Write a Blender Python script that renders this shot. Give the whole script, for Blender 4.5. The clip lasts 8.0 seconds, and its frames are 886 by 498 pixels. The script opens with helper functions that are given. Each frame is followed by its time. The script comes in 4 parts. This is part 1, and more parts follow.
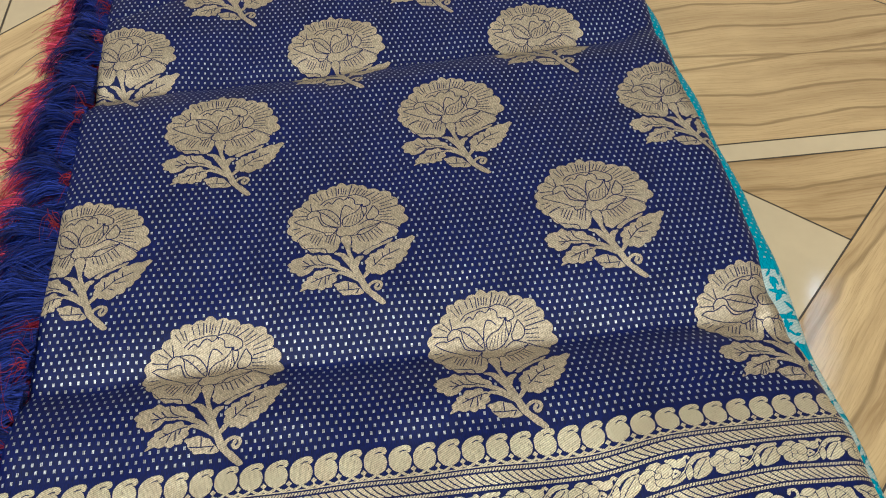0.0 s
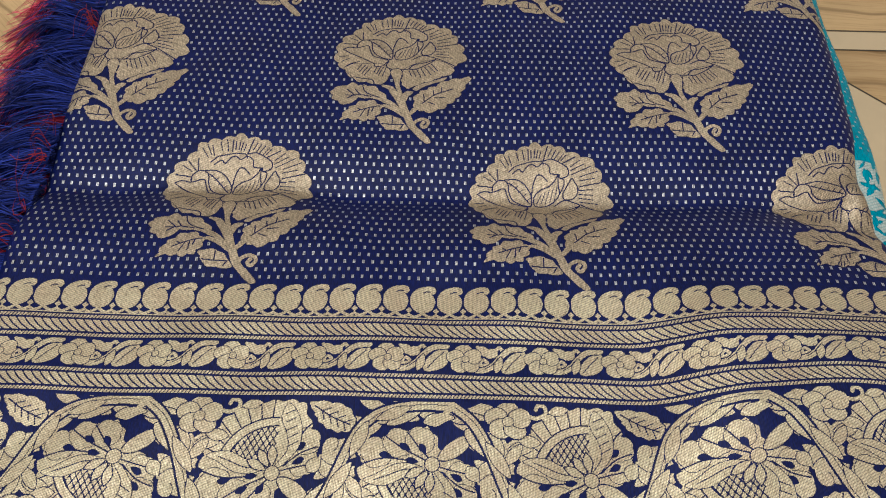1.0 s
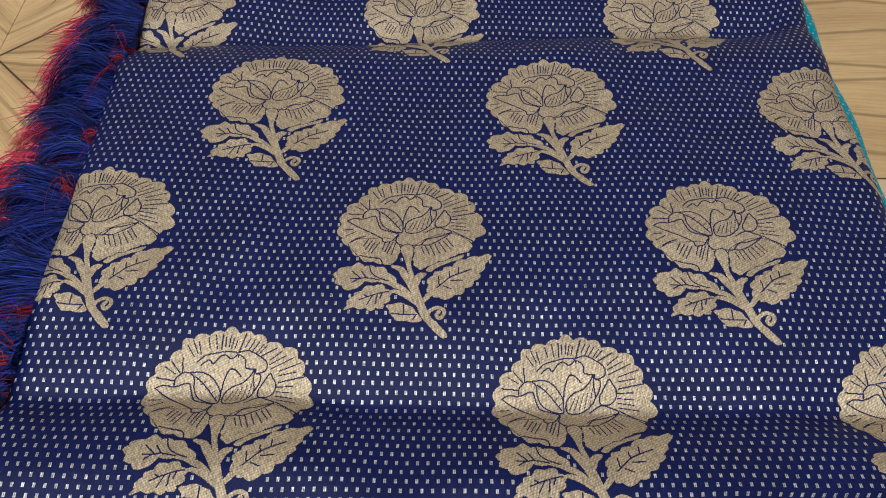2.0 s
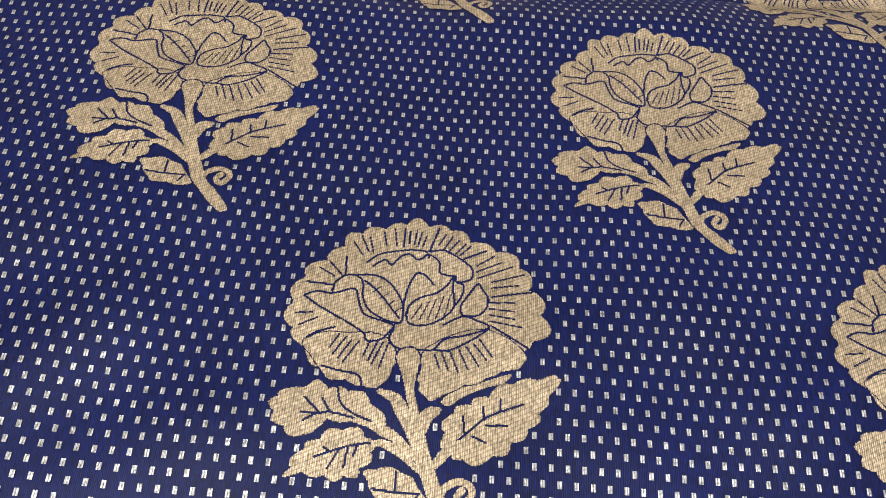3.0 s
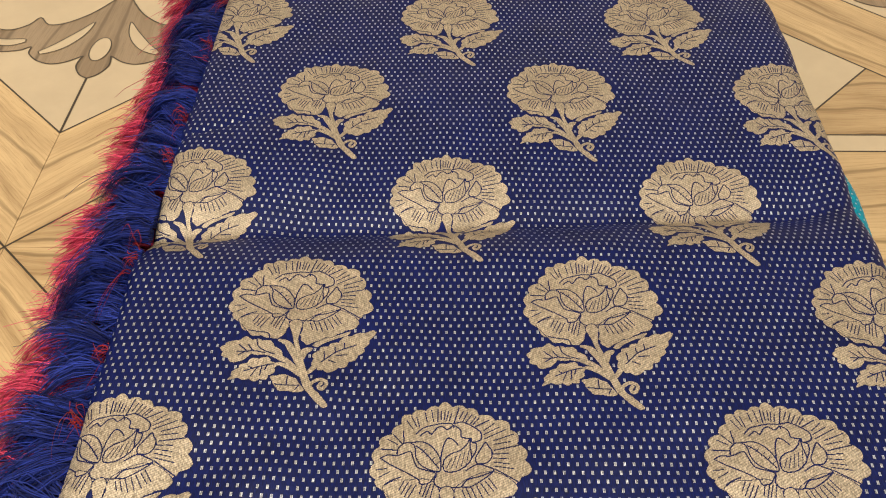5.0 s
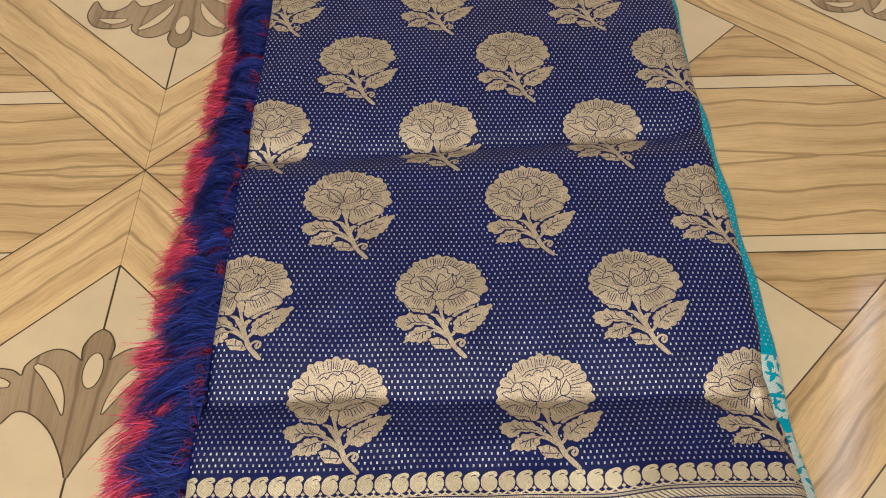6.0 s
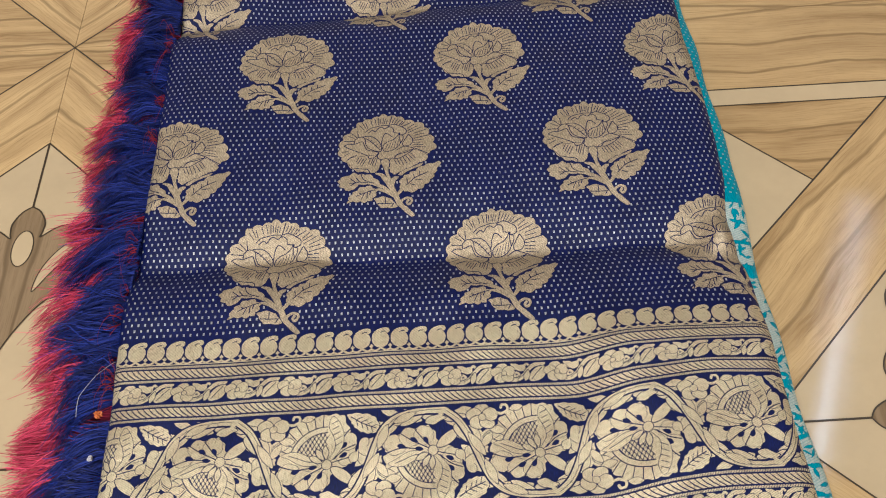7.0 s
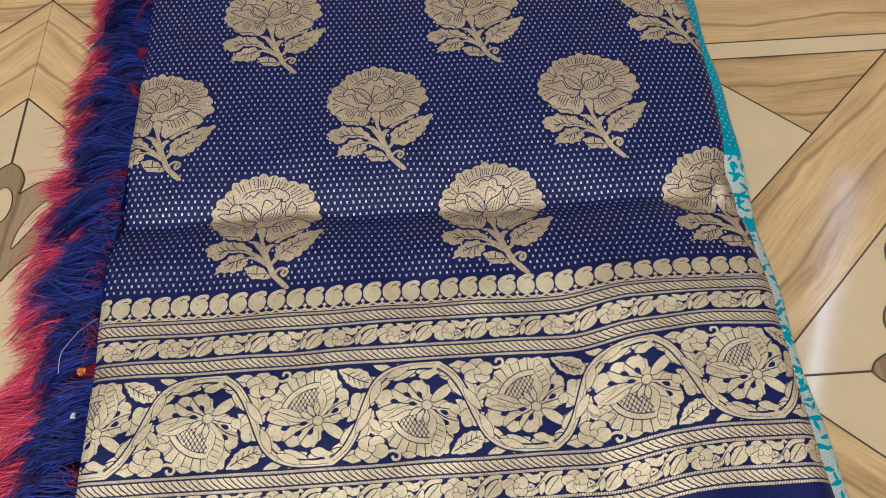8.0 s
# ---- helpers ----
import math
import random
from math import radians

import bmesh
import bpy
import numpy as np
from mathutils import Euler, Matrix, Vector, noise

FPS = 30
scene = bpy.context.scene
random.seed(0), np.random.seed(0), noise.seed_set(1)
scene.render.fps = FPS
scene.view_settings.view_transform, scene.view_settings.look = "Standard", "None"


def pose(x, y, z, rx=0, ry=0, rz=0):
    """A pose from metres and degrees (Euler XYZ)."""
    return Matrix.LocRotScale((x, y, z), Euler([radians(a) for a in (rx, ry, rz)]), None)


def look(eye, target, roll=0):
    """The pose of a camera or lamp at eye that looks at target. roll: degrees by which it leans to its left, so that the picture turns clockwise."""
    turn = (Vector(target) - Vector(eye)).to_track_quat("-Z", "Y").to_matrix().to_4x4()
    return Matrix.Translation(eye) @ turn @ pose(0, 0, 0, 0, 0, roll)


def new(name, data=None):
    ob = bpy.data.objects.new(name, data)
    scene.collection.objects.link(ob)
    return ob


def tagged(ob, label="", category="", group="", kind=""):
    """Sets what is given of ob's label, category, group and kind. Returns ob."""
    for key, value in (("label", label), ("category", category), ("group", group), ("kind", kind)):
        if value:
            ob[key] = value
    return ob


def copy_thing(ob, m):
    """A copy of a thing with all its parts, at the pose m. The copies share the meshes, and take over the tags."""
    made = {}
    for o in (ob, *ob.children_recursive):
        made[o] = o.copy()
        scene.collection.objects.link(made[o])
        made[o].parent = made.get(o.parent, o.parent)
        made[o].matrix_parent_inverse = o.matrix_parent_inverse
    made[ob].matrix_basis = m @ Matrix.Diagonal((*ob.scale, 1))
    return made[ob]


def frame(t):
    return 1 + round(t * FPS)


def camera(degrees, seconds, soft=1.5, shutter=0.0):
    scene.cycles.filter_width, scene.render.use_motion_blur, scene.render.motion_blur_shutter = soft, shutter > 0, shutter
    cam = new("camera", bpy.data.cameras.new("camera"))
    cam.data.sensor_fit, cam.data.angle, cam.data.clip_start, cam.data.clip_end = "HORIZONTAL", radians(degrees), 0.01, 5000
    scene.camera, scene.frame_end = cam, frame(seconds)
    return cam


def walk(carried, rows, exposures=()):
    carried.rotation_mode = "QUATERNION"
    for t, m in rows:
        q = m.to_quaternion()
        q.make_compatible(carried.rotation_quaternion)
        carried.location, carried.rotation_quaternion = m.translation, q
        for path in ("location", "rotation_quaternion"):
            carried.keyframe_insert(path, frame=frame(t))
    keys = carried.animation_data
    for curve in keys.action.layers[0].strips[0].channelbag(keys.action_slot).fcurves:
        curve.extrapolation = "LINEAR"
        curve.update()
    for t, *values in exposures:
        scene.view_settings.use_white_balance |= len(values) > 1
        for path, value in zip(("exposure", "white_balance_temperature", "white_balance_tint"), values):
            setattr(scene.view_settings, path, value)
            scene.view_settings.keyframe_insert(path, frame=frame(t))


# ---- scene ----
# Camera and its way over the folded saree on the tiled floor
cam = camera(57.4, 8.0, soft=1.0)
PATH = [
    (0, (-0.005, 0.01, 0.409), (0.145, 1.252, -1.152), -0.4),
    (0.2, (0.016, -0.003, 0.377), (0.047, 1.174, -1.24), 0.4),
    (0.5, (0.008, -0.005, 0.365), (0.033, 1.121, -1.287), 0.6),
    (1, (0.002, -0.002, 0.352), (0.002, 1.101, -1.316), 1.3),
    (1.5, (-0.006, 0.039, 0.343), (0.001, 1.145, -1.323), 1.5),
    (2, (-0.009, 0.088, 0.353), (-0.005, 1.276, -1.256), 1.1),
    (2.2, (-0.012, 0.115, 0.342), (-0.007, 1.329, -1.247), 1.3),
    (3.3, (-0.024, 0.237, 0.215), (0.021, 1.343, -1.452), 7.2),
    (3.5, (-0.023, 0.236, 0.227), (0.002, 1.433, -1.375), 6.1),
    (3.7, (-0.025, 0.234, 0.242), (-0.009, 1.549, -1.264), 5.3),
    (4, (-0.026, 0.232, 0.252), (-0.018, 1.642, -1.167), 4.7),
    (4.2, (-0.025, 0.232, 0.258), (-0.024, 1.676, -1.126), 4.2),
    (5.3, (-0.03, 0.108, 0.456), (-0.035, 1.346, -1.114), -0.6),
    (5.5, (-0.035, 0.065, 0.512), (-0.037, 1.262, -1.091), -0.4),
    (5.7, (-0.033, 0.028, 0.551), (-0.034, 1.237, -1.042), -0.7),
    (5.8, (-0.030, 0.0125, 0.5635), (-0.031, 1.217, -1.033), -0.9),
    (6, (-0.022, -0.012, 0.573), (-0.022, 1.153, -1.053), -1.3),
    (6.5, (0.004, -0.04, 0.55), (0.01, 1.058, -1.122), -2.4),
    (7, (0.01, -0.048, 0.506), (0.02, 1.006, -1.193), -2.9),
    (7.5, (0.007, -0.053, 0.485), (0.029, 0.968, -1.235), -2.5),
    (8, (0.006, -0.054, 0.486), (0.042, 0.951, -1.243), -1.8),
]
EXPOSURES = [(0.0, 0.72, 5300, 2), (0.2, 0.60, 5400, 6), (0.5, 0.45, 5500, 10), (2.2, 0.57, 5400, 8), (3.3, 1.12, 5900, 10), (4.2, 1.10, 6100, 10), (5.3, 0.92, 6050, 10), (6.0, 0.70, 5850, 10), (7.0, 0.60, 5600, 10), (8.0, 0.57, 5450, 10)]
walk(cam, [(t, look(eye, target, roll)) for t, eye, target, roll in PATH], EXPOSURES)

# ---- light: a white room with a tube light above the right side and two added lamps
world = bpy.data.worlds.new("world")
scene.world = world
world.use_nodes = True
world.node_tree.nodes["Background"].inputs[0].default_value = (0.9, 0.95, 1.0, 1)
world.node_tree.nodes["Background"].inputs[1].default_value = 0.2


def area_lamp(name, eye, target, sx, sy, watts, colour, roll=0):
    lamp = bpy.data.lights.new(name, "AREA")
    lamp.shape, lamp.size, lamp.size_y = "RECTANGLE", sx, sy
    lamp.energy, lamp.color = watts, colour
    ob = new(name, lamp)
    ob.matrix_world = look(eye, target, roll)
    return ob


area_lamp("tube_light", (1.46, 1.20, 2.2), (1.46, 1.20, 0.0), 0.03, 1.2, 1.2, (0.70, 0.84, 1.0), -25)
# Added main light from behind the camera; no fixture is known there.
area_lamp("unseen_back_light", (-0.5, -1.45, 2.2), (0.0, 0.3, 0.0), 1.2, 0.08, 37, (1.0, 0.93, 0.82))
# Overhead fill, added to lift the gold border and the fold slopes.
area_lamp("overhead_fill_light", (-0.38, 0.10, 2.62), (-0.38, 0.10, 0.0), 0.45, 0.45, 18, (1.0, 0.93, 0.83))


# ---- materials
def material(name):
    m = bpy.data.materials.new(name)
    m.use_nodes = True
    nt = m.node_tree
    return m, nt, nt.nodes["Principled BSDF"]


def add(nt, kind, **inputs):
    n = nt.nodes.new(kind)
    for key, value in inputs.items():
        n.inputs[key.replace("_", " ")].default_value = value
    return n


def ramp(nt, source, stops):
    n = nt.nodes.new("ShaderNodeValToRGB")
    el = n.color_ramp.elements
    while len(el) < len(stops):
        el.new(0.5)
    for e, (p, c) in zip(el, stops):
        e.position, e.color = p, (*c, 1)
    nt.links.new(source, n.inputs[0])
    return n.outputs[0]


def coords(nt, scale=(1, 1, 1), turn=0.0, use="Object"):
    tc = nt.nodes.new("ShaderNodeTexCoord")
    mp = nt.nodes.new("ShaderNodeMapping")
    mp.vector_type = "TEXTURE"
    mp.inputs["Scale"].default_value = [1 / k for k in scale]
    mp.inputs["Rotation"].default_value = (0, 0, radians(turn))
    nt.links.new(tc.outputs[use], mp.inputs[0])
    return mp.outputs[0]


def noise_tex(nt, vec, scale, detail=4.0, rough=0.55):
    n = add(nt, "ShaderNodeTexNoise", Scale=scale, Detail=detail, Roughness=rough)
    nt.links.new(vec, n.inputs["Vector"])
    return n.outputs["Fac"]


def bands(nt, vec, period, distortion=0.0, direction="X"):
    w = nt.nodes.new("ShaderNodeTexWave")
    w.bands_direction = direction
    w.inputs["Scale"].default_value = 0.31416 / period
    w.inputs["Distortion"].default_value = distortion
    w.inputs["Detail"].default_value = 1.0
    nt.links.new(vec, w.inputs["Vector"])
    return w.outputs["Fac"]


def mix(nt, fac, a, b, mode="MIX"):
    n = nt.nodes.new("ShaderNodeMix")
    n.data_type, n.blend_type = "RGBA", mode
    for value, slot in ((fac, 0), (a, 6), (b, 7)):
        if isinstance(value, (int, float)):
            n.inputs[slot].default_value = value
        elif isinstance(value, tuple):
            n.inputs[slot].default_value = (*value, 1)
        else:
            nt.links.new(value, n.inputs[slot])
    return n.outputs[2]


def relief(nt, bsdf, height, depth, strength=1.0, before=None):
    b = nt.nodes.new("ShaderNodeBump")
    b.inputs["Strength"].default_value = strength
    b.inputs["Distance"].default_value = depth
    nt.links.new(height, b.inputs["Height"])
    if before:
        nt.links.new(before, b.inputs["Normal"])
    nt.links.new(b.outputs[0], bsdf.inputs["Normal"])
    return b.outputs[0]


def silk(name, dark, light, roughness=0.48, sheen=0.06):
    """Woven silk: fine warp and weft ribs and a soft change of tone."""
    m, nt, b = material(name)
    v = coords(nt)
    tone = ramp(nt, noise_tex(nt, v, 35, 3), [(0.3, dark), (0.7, light)])
    fine = noise_tex(nt, coords(nt, (1, 0.12, 1)), 2600, 2)
    col = mix(nt, 0.6, tone, ramp(nt, fine, [(0.3, tuple(c * 0.45 for c in dark)), (0.75, tuple(min(1, c * 1.6) for c in light))]))
    nt.links.new(col, b.inputs["Base Color"])
    b.inputs["Roughness"].default_value = roughness
    b.inputs["Sheen Weight"].default_value = sheen
    b.inputs["Specular IOR Level"].default_value = 0.20
    b.inputs["Sheen Roughness"].default_value = 0.35
    b.inputs["Sheen Tint"].default_value = (*[min(1, c * 6) for c in light], 1)
    n1 = relief(nt, b, bands(nt, v, 0.00045, 0.6), 0.00006, 0.5)
    relief(nt, b, noise_tex(nt, v, 90, 3), 0.0012, 0.25, n1)
    return m


def zari(name, base, bind, twill, roughness, metal, hatch=0.6, glint_dark=0.85):
    """Metal-wrapped weft threads bound by a diagonal twill of dark warp."""
    m, nt, b = material(name)
    v = coords(nt)
    diag = bands(nt, coords(nt, turn=-64), twill, 1.2)
    thread = bands(nt, v, 0.00058, 0.8)
    tint = ramp(nt, noise_tex(nt, v, 60, 4), [(0.25, tuple(c * 0.80 for c in base)), (0.75, tuple(min(1, c * 1.12) for c in base))])
    glint = noise_tex(nt, coords(nt, (1, 0.35, 1)), 1500, 2)
    # Sparkle put into the colour: the base is darkened between the glints.
    tint = mix(nt, ramp(nt, glint, [(0.36, (glint_dark,) * 3), (0.62, (0, 0, 0))]), tint, tuple(c * 0.42 for c in base))
    col = mix(nt, ramp(nt, diag, [(0.0, (hatch,) * 3), (0.30, (0, 0, 0))]), tint, bind)
    col = mix(nt, ramp(nt, thread, [(0.0, (0.60, 0.60, 0.60)), (0.42, (0, 0, 0))]), col, bind)
    nt.links.new(col, b.inputs["Base Color"])
    b.inputs["Metallic"].default_value = metal
    nt.links.new(ramp(nt, glint, [(0.3, (roughness - 0.1,) * 3), (0.7, (roughness + 0.12,) * 3)]), b.inputs["Roughness"])
    n1 = relief(nt, b, thread, 0.0001, 0.6)
    relief(nt, b, glint, 0.0004, 0.9, n1)
    return m


def thread_silk(name, dark, light):
    m, nt, b = material(name)
    info = nt.nodes.new("ShaderNodeNewGeometry")
    nt.links.new(ramp(nt, info.outputs["Random Per Island"], [(0.0, dark), (0.75, light), (1.0, tuple(min(1, c * 1.7) for c in light))]), b.inputs["Base Color"])
    b.inputs["Roughness"].default_value = 0.42
    b.inputs["Specular IOR Level"].default_value = 0.25
    return m


def wood(name, dark, light, turn, streak):
    """Printed wood grain under a glaze; the grain runs along local x turned by the angle."""
    m, nt, b = material(name)
    flow = noise_tex(nt, coords(nt, (3.0, 7.0, 1), turn), 1.0, 3)

    def warped(scale, amount):
        base = coords(nt, scale, turn)
        n = add(nt, "ShaderNodeTexNoise", Scale=7.0, Detail=3.0)
        nt.links.new(coords(nt, (1, 1.6, 1), turn), n.inputs["Vector"])
        m2 = nt.nodes.new("ShaderNodeVectorMath")
        m2.operation = "MULTIPLY_ADD"
        m2.inputs[1].default_value = (0, amount, 0)
        nt.links.new(n.outputs["Color"], m2.inputs[0])
        nt.links.new(base, m2.inputs[2])
        return m2.outputs[0]

    grain = noise_tex(nt, warped((1.5, 17, 1), 0.5), 2.4, 6, 0.6)
    fine = noise_tex(nt, warped((4.5, 130, 1), 2.6), 5, 6, 0.75)
    mid = tuple(0.35 * a + 0.65 * c for a, c in zip(dark, light))
    col = ramp(nt, grain, [(0.33, dark), (0.44, mid), (0.56, light)])
    col = mix(nt, ramp(nt, fine, [(0.36, (0.42,) * 3), (0.52, (0, 0, 0))]), col, dark)
    rings = bands(nt, warped((0.25, 1, 1), 0.03), 0.034, 3.0, "Y")
    col = mix(nt, ramp(nt, rings, [(0.0, (streak,) * 3), (0.035, (0, 0, 0))]), col, tuple(c * 0.5 for c in dark))
    col = mix(nt, ramp(nt, flow, [(0.35, (0.45,) * 3), (0.6, (0, 0, 0))]), col, dark)
    dashes = noise_tex(nt, warped((12, 260, 1), 4.0), 4, 3, 0.6)
    col = mix(nt, ramp(nt, dashes, [(0.30, (0.32,) * 3), (0.40, (0, 0, 0))]), col, tuple(c * 0.6 for c in dark))
    nt.links.new(col, b.inputs["Base Color"])
    b.inputs["Roughness"].default_value = 0.10
    relief(nt, b, fine, 0.0001, 0.15)
    return m


def glaze(name, base):
    m, nt, b = material(name)
    v = coords(nt)
    nt.links.new(ramp(nt, noise_tex(nt, v, 14, 6, 0.65), [(0.3, tuple(c * 0.92 for c in base)), (0.7, tuple(min(1, c * 1.05) for c in base))]), b.inputs["Base Color"])
    nt.links.new(ramp(nt, noise_tex(nt, v, 30, 4), [(0.3, (0.06,) * 3), (0.7, (0.11,) * 3)]), b.inputs["Roughness"])
    return m


def plain(name, base, roughness=0.6):
    m, nt, b = material(name)
    v = coords(nt)
    nt.links.new(ramp(nt, noise_tex(nt, v, 20, 5), [(0.3, tuple(c * 0.88 for c in base)), (0.7, tuple(min(1, c * 1.08) for c in base))]), b.inputs["Base Color"])
    b.inputs["Roughness"].default_value = roughness
    return m


NAVY = silk("navy_silk", (0.0011, 0.0028, 0.028), (0.0028, 0.0076, 0.075), 0.48, 0.11)
TEAL = silk("teal_silk", (0.0, 0.16, 0.24), (0.0, 0.30, 0.40), 0.4, 0.05)
GOLD = zari("gold_zari", (0.81, 0.665, 0.45), (0.08, 0.055, 0.045), 0.0011, 0.44, 0.60, 0.45)
BORDER_GOLD = zari("border_zari", (1.0, 0.81, 0.53), (0.07, 0.045, 0.04), 0.0010, 0.36, 0.52, 0.55, 0.42)
PALE = zari("pale_zari", (0.72, 0.77, 0.70), (0.10, 0.34, 0.36), 0.0015, 0.42, 0.35, 0.55, 0.5)
SILVER = zari("silver_zari", (0.86, 0.86, 0.84), (0.30, 0.33, 0.36), 0.0017, 0.34, 0.7)
NAVY_THREAD = thread_silk("navy_tassel_silk", (0.0018, 0.003, 0.030), (0.020, 0.034, 0.215))
PINK_THREAD = thread_silk("pink_tassel_silk", (0.27, 0.009, 0.035), (0.62, 0.064, 0.128))
RED_KNOT = plain("red_knot_thread", (0.34, 0.016, 0.02), 0.5)
WOOD_PLANK = wood("plank_wood_print", (0.24, 0.142, 0.058), (0.575, 0.395, 0.188), 0, 0.6)
WOOD_BAND = wood("diagonal_wood_print", (0.24, 0.142, 0.058), (0.575, 0.395, 0.188), 45, 0.5)
WOOD_DARK = wood("inlay_wood_print", (0.165, 0.108, 0.056), (0.33, 0.235, 0.135), 90, 0.6)
CREAM = glaze("cream_glaze", (0.52, 0.40, 0.24))
LINE = plain("dark_line_glaze", (0.05, 0.035, 0.02), 0.3)
GROUT = plain("grout", (0.10, 0.075, 0.05), 0.8)
WALL_PAINT = plain("wall_paint", (0.60, 0.56, 0.50), 0.8)


# ---- helpers for meshes
def mesh_object(name, verts, faces, mat, parent=None, label="", smooth=False):
    me = bpy.data.meshes.new(name)
    me.from_pydata(verts, [], faces)
    me.materials.append(mat)
    if smooth:
        me.polygons.foreach_set("use_smooth", [True] * len(me.polygons))
    ob = new(name, me)
    ob.parent = parent
    if label:
        tagged(ob, label)
    return ob


def part(name, bm, mat, parent, label=""):
    me = bpy.data.meshes.new(name)
    bm.to_mesh(me)
    bm.free()
    me.materials.append(mat)
    ob = new(name, me)
    ob.parent = parent
    if label:
        tagged(ob, label)
    return ob


def prism(bm, pts, z0, z1):
    """A flat slab with the outline pts between two heights."""
    low = [bm.verts.new((x, y, z0)) for x, y in pts]
    high = [bm.verts.new((x, y, z1)) for x, y in pts]
    bm.faces.new(high)
    n = len(pts)
    for i in range(n):
        bm.faces.new((low[i], low[(i + 1) % n], high[(i + 1) % n], high[i]))


def box(bm, x0, y0, z0, x1, y1, z1):
    prism(bm, [(x0, y0), (x1, y0), (x1, y1), (x0, y1)], z0, z1)
    bm.faces.new([bm.verts.new(p) for p in ((x0, y0, z0), (x0, y1, z0), (x1, y1, z0), (x1, y0, z0))])


def smooth(pts, n=6, closed=False):
    """A Catmull-Rom curve through the points."""
    p = [Vector((*q[:2], 0)) for q in pts]
    m, out = len(p), []
    for i in range(m if closed else m - 1):
        if closed:
            a, b, c, d = p[i - 1], p[i], p[(i + 1) % m], p[(i + 2) % m]
        else:
            a, b, c, d = p[max(i - 1, 0)], p[i], p[i + 1], p[min(i + 2, m - 1)]
        for k in range(n):
            t = k / n
            q = 0.5 * (2 * b + (c - a) * t + (2 * a - 5 * b + 4 * c - d) * t * t + (3 * b - a - 3 * c + d) * t ** 3)
            out.append((q.x, q.y))
    if not closed:
        out.append((p[-1].x, p[-1].y))
    return out


def ribbon(bm, pts, width, z0, z1, closed=False):
    """A thin raised line along pts."""
    n = len(pts)
    left, right = [], []
    for i in range(n):
        a = pts[i - 1] if (i or closed) else pts[i]
        b = pts[(i + 1) % n] if (i < n - 1 or closed) else pts[i]
        dx, dy = b[0] - a[0], b[1] - a[1]
        s = width / 2 / max(1e-9, math.hypot(dx, dy))
        left.append((pts[i][0] - dy * s, pts[i][1] + dx * s))
        right.append((pts[i][0] + dy * s, pts[i][1] - dx * s))
    vl = [bm.verts.new((*p, z1)) for p in left]
    vr = [bm.verts.new((*p, z1)) for p in right]
    for i in range(n if closed else n - 1):
        j = (i + 1) % n
        bm.faces.new((vl[i], vr[i], vr[j], vl[j]))


# ---- the room: floor, plain walls and ceiling
L = 0.40
LY = 0.378
BAND = 0.115


